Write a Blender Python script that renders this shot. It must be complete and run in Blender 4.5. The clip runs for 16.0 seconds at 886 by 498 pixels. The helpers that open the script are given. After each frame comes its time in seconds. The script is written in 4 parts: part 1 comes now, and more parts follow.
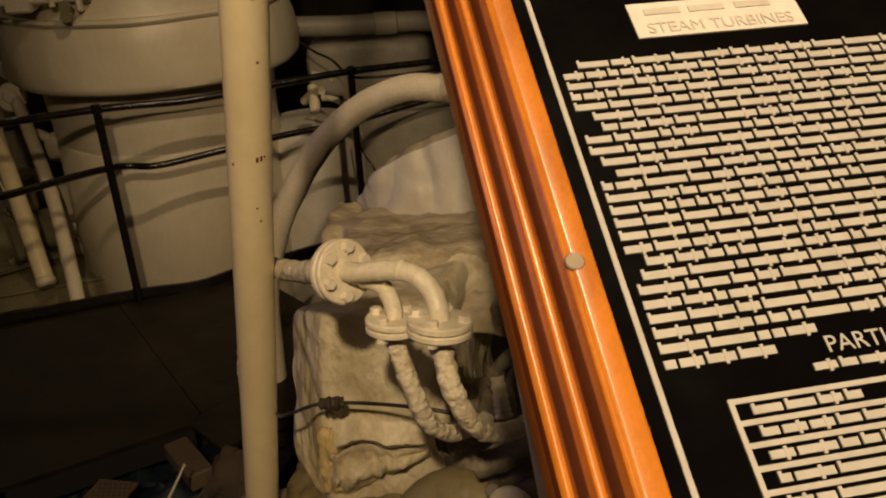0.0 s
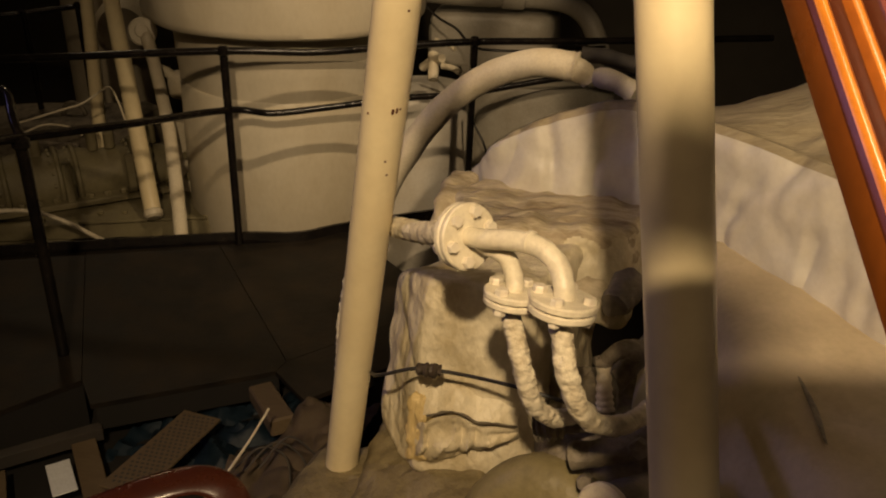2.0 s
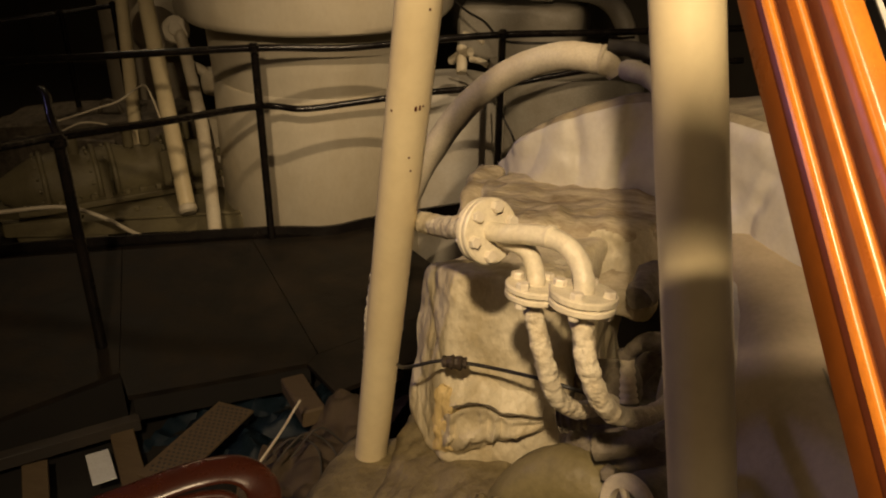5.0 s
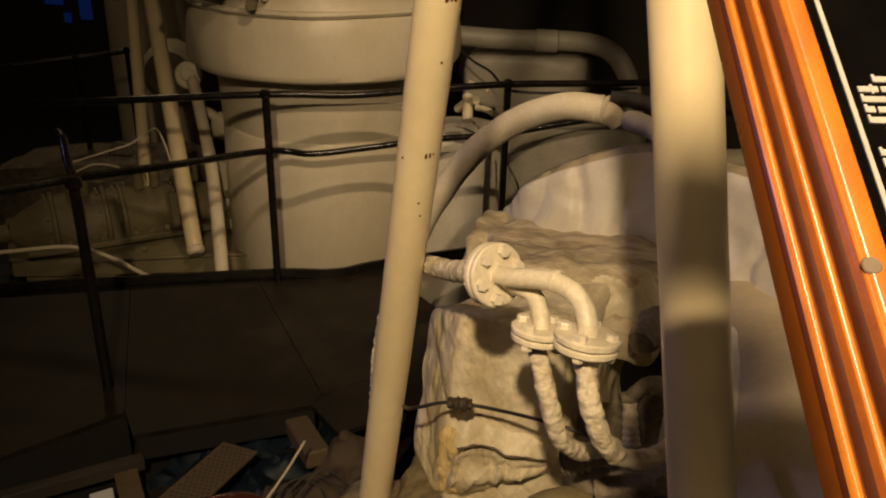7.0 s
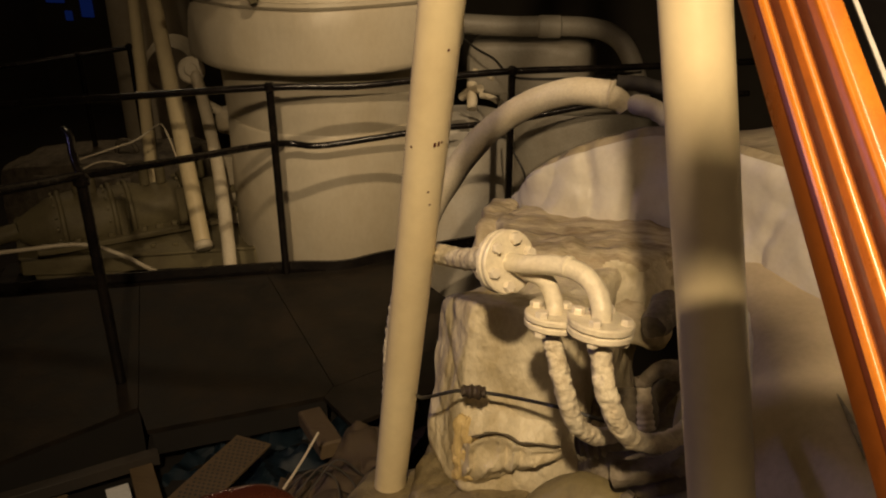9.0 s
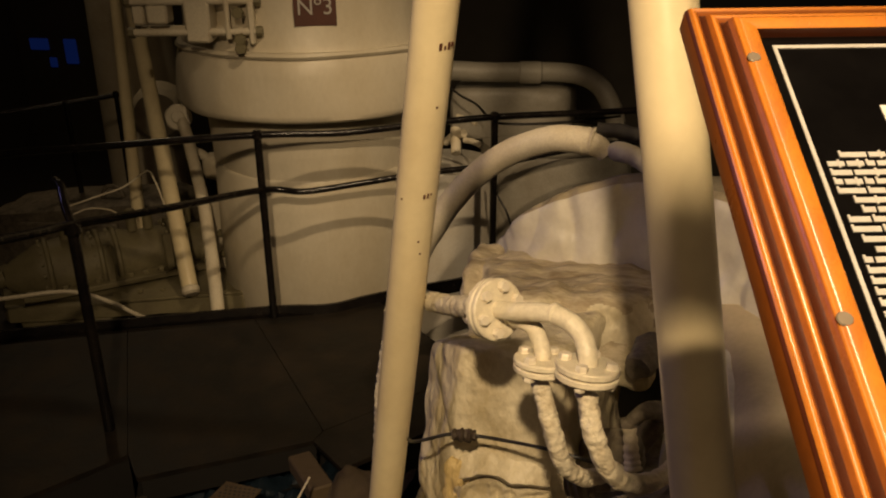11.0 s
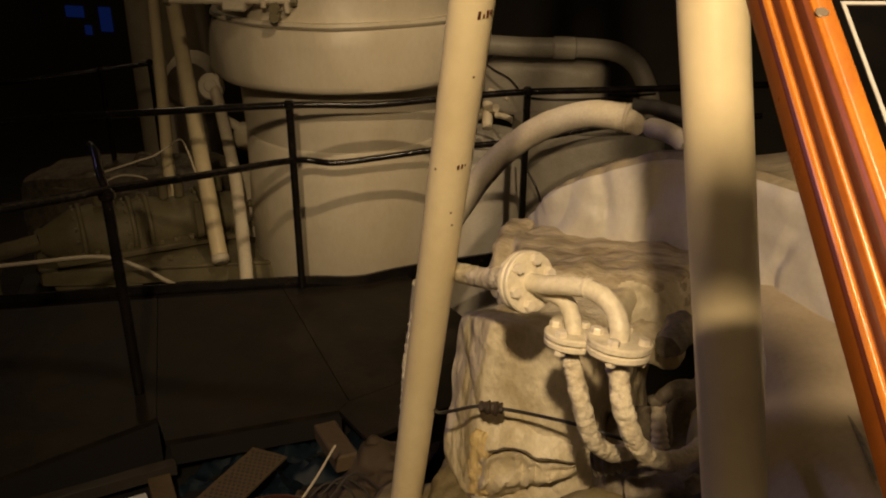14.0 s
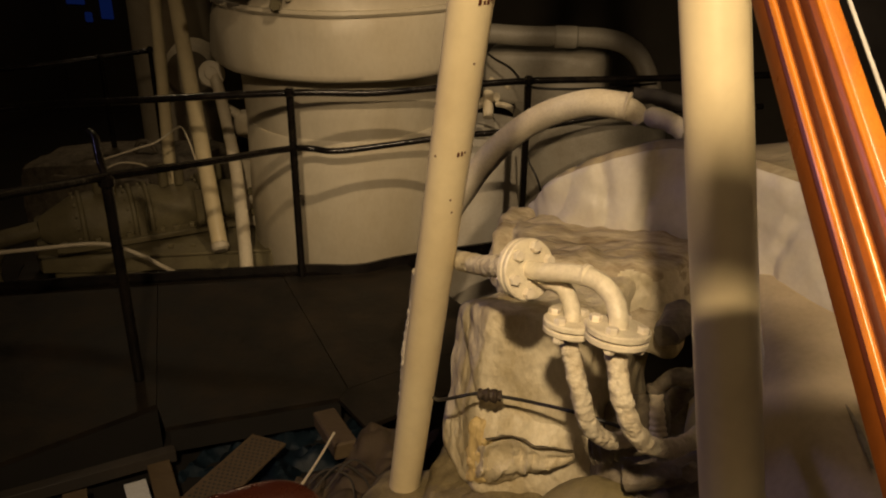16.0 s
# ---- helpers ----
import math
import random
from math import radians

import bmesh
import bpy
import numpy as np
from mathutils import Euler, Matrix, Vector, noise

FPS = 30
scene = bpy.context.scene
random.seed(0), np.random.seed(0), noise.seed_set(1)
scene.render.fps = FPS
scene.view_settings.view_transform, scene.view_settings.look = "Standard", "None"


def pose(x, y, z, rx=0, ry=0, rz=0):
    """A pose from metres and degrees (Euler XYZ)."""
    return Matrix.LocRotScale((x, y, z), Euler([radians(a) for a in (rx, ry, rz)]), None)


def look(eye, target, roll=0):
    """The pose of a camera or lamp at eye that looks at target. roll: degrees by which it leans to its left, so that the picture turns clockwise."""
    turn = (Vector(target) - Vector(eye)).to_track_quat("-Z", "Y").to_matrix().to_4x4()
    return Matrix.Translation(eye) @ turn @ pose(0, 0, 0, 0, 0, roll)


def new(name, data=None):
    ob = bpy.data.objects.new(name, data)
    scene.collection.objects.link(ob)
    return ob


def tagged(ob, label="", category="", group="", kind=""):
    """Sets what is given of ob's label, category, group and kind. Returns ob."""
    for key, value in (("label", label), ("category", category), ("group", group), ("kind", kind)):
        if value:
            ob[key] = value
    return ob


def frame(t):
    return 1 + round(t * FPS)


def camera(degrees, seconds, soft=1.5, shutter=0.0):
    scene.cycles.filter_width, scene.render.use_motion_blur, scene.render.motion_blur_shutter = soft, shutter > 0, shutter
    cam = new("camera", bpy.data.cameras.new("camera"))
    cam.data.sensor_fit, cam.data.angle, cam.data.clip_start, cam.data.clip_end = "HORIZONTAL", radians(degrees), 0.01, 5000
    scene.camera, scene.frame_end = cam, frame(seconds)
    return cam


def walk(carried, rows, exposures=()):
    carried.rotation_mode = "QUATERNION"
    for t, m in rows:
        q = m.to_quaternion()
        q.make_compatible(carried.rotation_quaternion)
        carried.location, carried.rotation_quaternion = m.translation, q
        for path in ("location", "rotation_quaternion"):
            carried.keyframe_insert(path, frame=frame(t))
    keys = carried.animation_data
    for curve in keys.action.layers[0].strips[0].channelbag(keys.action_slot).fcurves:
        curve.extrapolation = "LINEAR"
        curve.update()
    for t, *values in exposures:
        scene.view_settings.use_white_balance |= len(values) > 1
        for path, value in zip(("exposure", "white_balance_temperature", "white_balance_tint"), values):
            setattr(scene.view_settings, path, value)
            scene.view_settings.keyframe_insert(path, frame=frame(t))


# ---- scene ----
cam = camera(56.0, 16.0, 2.0)
PATH = [
    (0, (0.025, 0.327, 1.523), (-0.102, 2.128, 0.664), -2.7),
    (0.5, (0.002, 0.327, 1.523), (-0.167, 2.116, 0.644), -2.3),
    (0.7, (-0.021, 0.334, 1.515), (-0.298, 2.084, 0.587), -1.6),
    (0.8, (-0.027, 0.335, 1.502), (-0.315, 2.067, 0.544), -0.2),
    (0.9, (-0.032, 0.35, 1.491), (-0.301, 2.069, 0.504), 0.5),
    (1, (-0.042, 0.359, 1.481), (-0.309, 2.064, 0.469), 0.8),
    (1.2, (-0.052, 0.37, 1.482), (-0.342, 2.094, 0.51), -1.4),
    (1.3, (-0.058, 0.376, 1.472), (-0.43, 2.076, 0.485), -3.3),
    (1.5, (-0.065, 0.372, 1.471), (-0.436, 2.095, 0.525), -1.3),
    (1.7, (-0.064, 0.369, 1.465), (-0.407, 2.101, 0.527), 1.3),
    (2, (-0.052, 0.358, 1.481), (-0.375, 2.116, 0.583), 2.2),
    (2.5, (-0.034, 0.339, 1.494), (-0.374, 2.092, 0.591), 1.1),
    (3, (-0.034, 0.341, 1.492), (-0.399, 2.077, 0.569), 1.6),
    (3.5, (-0.037, 0.346, 1.491), (-0.419, 2.072, 0.555), 1.0),
    (4, (-0.036, 0.348, 1.489), (-0.424, 2.073, 0.555), 1.0),
    (6.5, (-0.024, 0.309, 1.514), (-0.441, 2.074, 0.671), 0.4),
    (7, (-0.031, 0.297, 1.515), (-0.447, 2.073, 0.695), 1.3),
    (7.5, (-0.037, 0.297, 1.511), (-0.428, 2.071, 0.673), 1.9),
    (8, (-0.038, 0.312, 1.506), (-0.463, 2.065, 0.642), 1.6),
    (10.5, (-0.045, 0.263, 1.535), (-0.429, 2.067, 0.761), -1.9),
    (11, (-0.043, 0.249, 1.553), (-0.439, 2.057, 0.795), -0.4),
    (11.2, (-0.039, 0.231, 1.564), (-0.553, 2.005, 0.796), -1.3),
    (11.5, (-0.043, 0.231, 1.554), (-0.56, 1.993, 0.762), -1.2),
    (11.7, (-0.039, 0.236, 1.552), (-0.539, 2.006, 0.766), -0.5),
    (12, (-0.041, 0.231, 1.55), (-0.497, 2.012, 0.764), 0.2),
    (12.5, (-0.049, 0.24, 1.541), (-0.497, 2.007, 0.718), 0.4),
    (13, (-0.051, 0.246, 1.544), (-0.508, 2.024, 0.749), 0.3),
    (13.5, (-0.056, 0.248, 1.542), (-0.51, 2.021, 0.733), 0.4),
    (14, (-0.055, 0.248, 1.54), (-0.507, 2.02, 0.731), 0.3),
    (14.5, (-0.054, 0.247, 1.538), (-0.51, 2.017, 0.726), 0.3),
    (15, (-0.054, 0.249, 1.537), (-0.51, 2.015, 0.717), 0.2),
    (15.5, (-0.054, 0.251, 1.533), (-0.507, 2.016, 0.709), 0.6),
    (16, (-0.053, 0.246, 1.535), (-0.503, 2.009, 0.704), 0.6),
]
walk(cam, [(t, look(eye, target, roll)) for t, eye, target, roll in PATH], ((0, -0.61), (0.5, -0.58), (0.9, -0.16), (1.5, -0.02), (8, -0.01), (11, -0.11), (16, -0.12)))

# ---- light ----
world = bpy.data.worlds.new("world")
scene.world = world
world.use_nodes = True
world.node_tree.nodes["Background"].inputs[0].default_value = (0.35, 0.28, 0.21, 1)
world.node_tree.nodes["Background"].inputs[1].default_value = 0.03


def lamp(name, kind, eye, target, power, colour, size, cone=60, blend=1.0):
    data = bpy.data.lights.new(name, kind)
    data.energy, data.color = power, colour
    if kind == "AREA" and isinstance(size, tuple):
        data.shape, data.size, data.size_y = "RECTANGLE", size[0], size[1]
    elif kind == "AREA":
        data.shape, data.size = "DISK", size
    else:
        data.shadow_soft_size, data.spot_size, data.spot_blend = size, radians(cone), blend
    ob = new(name, data)
    ob.matrix_world = look(eye, target)
    return ob


WARM = (1.0, 0.72, 0.42)
lamp("overhead_spot", "SPOT", (-0.015, -0.60, 2.80), (-0.10, 1.75, 0.75), 420, WARM, 0.055, 76, 1.0)
lamp("deckhead_spot", "SPOT", (0.35, 1.75, 3.45), (-1.08, 4.2, 0.12), 275, WARM, 0.05, 41, 1.0)
# Unseen soft fill, added to lift the shadows on poles and casing.
lamp("gallery_lamp", "AREA", (-1.5, -1.9, 3.3), (0.2, 1.6, 0.8), 8, (1.0, 0.62, 0.36), 1.0)
lamp("board_spot", "SPOT", (0.10, 0.42, 3.45), (0.12, 0.60, 1.4), 165, (1.0, 0.74, 0.48), 0.06, 26, 0.8)
lamp("tube_lamp", "AREA", (0.10, 0.42, 3.50), (0.10, 0.60, 1.4), 7, (1.0, 0.72, 0.44), (0.06, 0.28))
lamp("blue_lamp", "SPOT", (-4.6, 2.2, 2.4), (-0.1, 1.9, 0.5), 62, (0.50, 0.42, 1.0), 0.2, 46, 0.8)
# Unseen warm fill, added so the far machinery is not lost in black.
lamp("far_lamp", "AREA", (-4.6, 6.3, 3.45), (-4.4, 5.2, 0.0), 11, WARM, 0.4)


# ---- materials ----
def material(name, base, rough=0.5, metal=0.0, stain=None, stain_amount=0.4, stain_scale=6.0, grain=120.0, bump=0.15,
             lump=0.0, lump_scale=14.0, coat=0.0, coat_rough=0.12, stretch=(1, 1, 1), random_tint=0.0, grime=0.3):
    m = bpy.data.materials.new(name)
    m.use_nodes = True
    nt = m.node_tree
    b = nt.nodes["Principled BSDF"]
    link = nt.links.new

    def node(kind, **values):
        n = nt.nodes.new(kind)
        for key, value in values.items():
            n.inputs[key].default_value = value
        return n

    geo = nt.nodes.new("ShaderNodeTexCoord")
    mapping = node("ShaderNodeMapping", Scale=stretch)
    link(geo.outputs["Object"], mapping.inputs["Vector"])
    big = node("ShaderNodeTexNoise", Scale=stain_scale, Detail=8.0, Roughness=0.65)
    fine = node("ShaderNodeTexNoise", Scale=grain, Detail=5.0, Roughness=0.6)
    for n in (big, fine):
        link(mapping.outputs[0], n.inputs["Vector"])
    ramp = nt.nodes.new("ShaderNodeValToRGB")
    ramp.color_ramp.elements[0].position, ramp.color_ramp.elements[1].position = 0.42, 0.72
    link(big.outputs["Fac"], ramp.inputs["Fac"])
    mix = nt.nodes.new("ShaderNodeMix")
    mix.data_type = "RGBA"
    dark = stain or tuple(0.55 * c for c in base)
    mix.inputs["A"].default_value, mix.inputs["B"].default_value = (*base, 1), (*dark, 1)
    scale = node("ShaderNodeMath")
    scale.operation = "MULTIPLY"
    scale.inputs[1].default_value = stain_amount
    link(ramp.outputs["Color"], scale.inputs[0])
    link(scale.outputs[0], mix.inputs["Factor"])
    speck = nt.nodes.new("ShaderNodeMix")
    speck.data_type, speck.blend_type = "RGBA", "MULTIPLY"
    speck.inputs["Factor"].default_value = grime
    link(mix.outputs["Result"], speck.inputs["A"])
    tone = nt.nodes.new("ShaderNodeValToRGB")
    tone.color_ramp.elements[0].color, tone.color_ramp.elements[1].color = (0.6, 0.58, 0.55, 1), (1.1, 1.1, 1.1, 1)
    tone.color_ramp.elements[0].position, tone.color_ramp.elements[1].position = 0.3, 0.6
    link(fine.outputs["Fac"], tone.inputs["Fac"])
    link(tone.outputs["Color"], speck.inputs["B"])
    last = speck.outputs["Result"]
    if random_tint:
        info = nt.nodes.new("ShaderNodeObjectInfo")
        hue = nt.nodes.new("ShaderNodeHueSaturation")
        span = node("ShaderNodeMapRange")
        span.inputs["To Min"].default_value, span.inputs["To Max"].default_value = 1 - random_tint, 1 + random_tint
        link(info.outputs["Random"], span.inputs["Value"])
        link(span.outputs[0], hue.inputs["Value"])
        link(last, hue.inputs["Color"])
        last = hue.outputs["Color"]
    link(last, b.inputs["Base Color"])
    rr = node("ShaderNodeMapRange")
    rr.inputs["To Min"].default_value, rr.inputs["To Max"].default_value = max(0.04, rough - 0.12), min(1, rough + 0.15)
    link(big.outputs["Fac"], rr.inputs["Value"])
    link(rr.outputs[0], b.inputs["Roughness"])
    b.inputs["Metallic"].default_value = metal
    b.inputs["Coat Weight"].default_value = coat
    b.inputs["Coat Roughness"].default_value = coat_rough
    bp = node("ShaderNodeBump", Strength=bump, Distance=0.002)
    link(fine.outputs["Fac"], bp.inputs["Height"])
    if lump:
        wave = node("ShaderNodeTexNoise", Scale=lump_scale, Detail=3.0, Roughness=0.5)
        link(mapping.outputs[0], wave.inputs["Vector"])
        b2 = node("ShaderNodeBump", Strength=lump, Distance=0.02)
        link(wave.outputs["Fac"], b2.inputs["Height"])
        link(b2.outputs["Normal"], bp.inputs["Normal"])
    link(bp.outputs["Normal"], b.inputs["Normal"])
    return m


CREAM = material("cream_pole_paint", (0.75, 0.65, 0.41), 0.32, stain=(0.60, 0.48, 0.28), stain_amount=0.5, stain_scale=4, grain=25, bump=0.03, lump=0.04, grime=0.12)
CREAM_OLD = material("old_cream_paint", (0.66, 0.60, 0.46), 0.5, stain=(0.45, 0.35, 0.2), stain_amount=0.5, stain_scale=5, bump=0.25, lump=0.15)
PIPE_CREAM = material("thick_cream_paint", (0.74, 0.68, 0.52), 0.42, stain=(0.5, 0.4, 0.24), stain_amount=0.3, stain_scale=16, grain=90, bump=0.2, lump=0.2, lump_scale=40)
LAGGING = material("painted_lagging_cloth", (0.65, 0.585, 0.42), 0.55, stain=(0.36, 0.28, 0.13), stain_amount=0.9, stain_scale=5, grain=48, bump=0.5, lump=0.9, lump_scale=15, stretch=(1.5, 1.5, 1.0), grime=0.25)
LEDGE = material("brown_streaked_lagging", (0.54, 0.465, 0.32), 0.6, stain=(0.17, 0.105, 0.04), stain_amount=0.95, stain_scale=9, grain=60, bump=1.0, lump=0.6, lump_scale=16, stretch=(0.8, 2.2, 1.2), grime=0.45)
TUBPAINT = material("smooth_cream_casing_paint", (0.62, 0.565, 0.44), 0.42, stain=(0.42, 0.34, 0.20), stain_amount=0.45, stain_scale=2.2, grain=40, bump=0.05, lump=0.4, lump_scale=5, stretch=(1.2, 1.2, 0.8), grime=0.10)
CASING = material("casing_paint", (0.64, 0.61, 0.54), 0.42, stain=(0.50, 0.43, 0.31), stain_amount=0.6, stain_scale=3.5, grain=60, bump=0.35, lump=0.35, lump_scale=7, grime=0.15)
FOOTPAINT = material("browned_foot_paint", (0.50, 0.42, 0.285), 0.5, stain=(0.30, 0.23, 0.13), stain_amount=0.6, stain_scale=4, grain=60, bump=0.35, lump=0.35, lump_scale=7, grime=0.2)
DUSTY = material("dust_browned_casing_paint", (0.42, 0.36, 0.24), 0.55, stain=(0.20, 0.15, 0.07), stain_amount=0.8, stain_scale=5, grain=60, bump=0.4, lump=0.5, lump_scale=9, stretch=(1, 2.4, 1), grime=0.3)
YELLOWED = material("yellowed_paper", (0.60, 0.47, 0.22), 0.6, stain=(0.40, 0.28, 0.10), stain_amount=0.7, stain_scale=18, grain=70, bump=0.5, lump=0.5, lump_scale=25, stretch=(3, 3, 0.6), grime=0.25)
ROPE_LAG = material("rope_lagging", (0.70, 0.64, 0.48), 0.6, stain=(0.36, 0.27, 0.14), stain_amount=0.6, stain_scale=25, grain=110, bump=1.0, lump=0.4, lump_scale=60, grime=0.35)
# Grimy brown of the fittings, and the shade inside the torn pocket.
GRIME_SHADE = material("grimy_brown_and_hole_shade", (0.22, 0.19, 0.14), 0.6, stain=(0.05, 0.038, 0.025), stain_amount=0.8, stain_scale=18, bump=0.4, lump=0.4, lump_scale=30)
DULL = material("dull_olive_cream_paint", (0.185, 0.162, 0.088), 0.6, stain=(0.10, 0.08, 0.05), stain_amount=0.6, stain_scale=6, bump=0.3, lump=0.3)
GREYPAINT = material("pale_grey_casing_paint", (0.33, 0.31, 0.26), 0.5, stain=(0.20, 0.17, 0.12), stain_amount=0.6, stain_scale=4, bump=0.2, lump=0.3)
OLIVE = material("olive_pipe_paint", (0.215, 0.180, 0.084), 0.5, stain=(0.11, 0.085, 0.038), stain_amount=0.6, stain_scale=10, grain=60, bump=0.4, lump=0.4, lump_scale=16, grime=0.35)
GREEN = material("brownish_oily_paint", (0.180, 0.146, 0.076), 0.55, stain=(0.065, 0.047, 0.024), stain_amount=0.6, stain_scale=16, grain=55, bump=0.7, lump=0.7, lump_scale=24, grime=0.5)
BLACK = material("black_gloss_paint", (0.007, 0.006, 0.006), 0.22, stain=(0.03, 0.022, 0.015), stain_scale=12, bump=0.15, lump=0.2, lump_scale=30)
STEEL = material("dark_floor_steel", (0.010, 0.0078, 0.0055), 0.55, metal=0.3, stain=(0.042, 0.029, 0.017), stain_amount=0.8, stain_scale=5, bump=0.4, lump=0.25, lump_scale=7, random_tint=0.12, grime=0.5)
DARK = material("grimy_dark_steel", (0.03, 0.026, 0.022), 0.7, stain=(0.06, 0.045, 0.03), stain_scale=4)
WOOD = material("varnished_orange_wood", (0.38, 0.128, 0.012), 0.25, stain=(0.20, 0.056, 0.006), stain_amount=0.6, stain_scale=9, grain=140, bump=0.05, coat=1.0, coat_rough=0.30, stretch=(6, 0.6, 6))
# Stain and valley shade of the moulding, both put into the colour.
GROOVE = material("stained_shaded_groove", (0.058, 0.014, 0.004), 0.3, stain=(0.022, 0.005, 0.002), stain_scale=12, grain=140, bump=0.05, coat=0.3, coat_rough=0.30)
HALF_GROOVE = material("stained_shaded_flank", (0.19, 0.053, 0.006), 0.28, stain=(0.10, 0.025, 0.004), stain_scale=12, grain=140, bump=0.05, coat=0.6, coat_rough=0.30)
MAHOGANY = material("dark_mahogany", (0.036, 0.009, 0.004), 0.26, stain=(0.012, 0.003, 0.002), stain_scale=12, grain=150, bump=0.1, coat=0.0)
SLAT = material("bare_wood", (0.095, 0.066, 0.033), 0.7, stain=(0.05, 0.032, 0.015), stain_scale=14, grain=160, bump=0.4, stretch=(1, 5, 5))
PANEL = material("black_display_panel", (0.0018, 0.0016, 0.0016), 0.10, stain=(0.004, 0.0035, 0.003), stain_scale=20, bump=0.02)
PRINT = material("white_print", (0.28, 0.268, 0.24), 0.6, bump=0.0, stain_amount=0.1)
PLATE = material("white_title_paint", (0.42, 0.40, 0.36), 0.6, bump=0.0, stain_amount=0.1)
BLUE = material("blue_tarpaulin", (0.010, 0.026, 0.045), 0.55, stain=(0.005, 0.010, 0.018), stain_scale=12, bump=0.3, lump=0.4)
WHITE = material("white_card", (0.55, 0.57, 0.58), 0.6, stain_amount=0.15)
CABLE = material("black_cable_sheath", (0.02, 0.018, 0.016), 0.45, bump=0.1)
GUM = material("brown_tape", (0.05, 0.035, 0.022), 0.6, bump=0.4, lump=0.5, lump_scale=60)
BOLT = material("cream_bolt_paint", (0.78, 0.72, 0.58), 0.4, stain=(0.4, 0.3, 0.18), stain_scale=60, bump=0.1)
SCREW = material("dull_screw_metal", (0.20, 0.16, 0.11), 0.4, metal=0.6, bump=0.05)
SIGN = material("brown_sign", (0.09, 0.03, 0.018), 0.45, bump=0.05)
# Near black for the side beams, and for the shade of the void below.
BILGE = material("black_beam_and_void_shade", (0.007, 0.006, 0.005), 0.8, stain=(0.014, 0.010, 0.007), stain_scale=5)
RUST = material("dark_red_marks", (0.10, 0.03, 0.012), 0.6)
RAG = material("dirty_rag", (0.13, 0.095, 0.058), 0.8, stain=(0.03, 0.022, 0.014), stain_scale=15, bump=0.5)
WALL = material("dark_bulkhead_paint", (0.07, 0.06, 0.045), 0.7, stain_scale=2, bump=0.2)


# ---- mesh helpers ----
def part(name, bm, mat, parent=None, label="", smooth=True):
    me = bpy.data.meshes.new(name)
    if smooth:
        for f in bm.faces:
            f.smooth = True
    bm.to_mesh(me)
    bm.free()
    me.materials.append(mat)
    ob = new(name, me)
    ob.parent = parent
    if label:
        ob["label"] = label
    if smooth:
        me.set_sharp_from_angle(angle=radians(38))
    return ob


def empty(name, place=(0, 0, 0)):
    ob = new(name)
    ob.empty_display_size = 0.05
    return ob


def thing(ob, label, category, group="", kind=""):
    return tagged(ob, label, category, group, kind)


def smooth_path(points, per=8):
    """Catmull-Rom through the points."""
    pts = [Vector(p) for p in points]
    ext = [2 * pts[0] - pts[1], *pts, 2 * pts[-1] - pts[-2]]
    out = []
    for k in range(1, len(ext) - 2):
        a, b, c, d = ext[k - 1 : k + 3]
        for s in range(per):
            u = s / per
            out.append(0.5 * ((2 * b) + (c - a) * u + (2 * a - 5 * b + 4 * c - d) * u * u + (3 * b - a - 3 * c + d) * u ** 3))
    out.append(pts[-1])
    return out


def tube_into(bm, points, radius, seg=14, per=8, rough=0.0, rough_scale=30.0, turns=0.0, pitch=0.012, profile=None, up=None, cap=True):
    path = smooth_path(points, per) if per > 1 else [Vector(p) for p in points]
    n = len(path)
    shape = profile or [(math.cos(2 * math.pi * k / seg), math.sin(2 * math.pi * k / seg)) for k in range(seg)]
    side = None
    rings = []
    gone = 0.0
    for k, p in enumerate(path):
        gone += (p - path[max(k - 1, 0)]).length
        way = (path[min(k + 1, n - 1)] - path[max(k - 1, 0)]).normalized()
        if up is not None:
            side = way.cross(Vector(up)).normalized()
        elif side is None:
            side = way.orthogonal().normalized()
        else:
            side = (side - way * side.dot(way)).normalized()
        over = side.cross(way)
        r = radius(k / (n - 1)) if callable(radius) else radius
        ring = []
        for a, b in shape:
            q = side * a + over * b
            s = r
            if rough:
                s += rough * noise.noise((p + q * r) * rough_scale) + 0.5 * rough * noise.noise((p + q * r) * rough_scale * 2.7)
            if turns:
                wob = 2.0 * noise.noise(p * 40)
                s += turns * (abs(math.sin(0.5 * (math.atan2(b, a) + 2 * math.pi * gone / pitch) + wob)) - 0.6)
            ring.append(bm.verts.new(p + q * s))
        rings.append(ring)
    m = len(shape)
    for a, b in zip(rings, rings[1:]):
        for k in range(m):
            bm.faces.new((a[k], a[(k + 1) % m], b[(k + 1) % m], b[k]))
    if cap:
        bm.faces.new(rings[0][::-1])
        bm.faces.new(rings[-1])
    return bm


def tube(points, radius, **options):
    return tube_into(bmesh.new(), points, radius, **options)


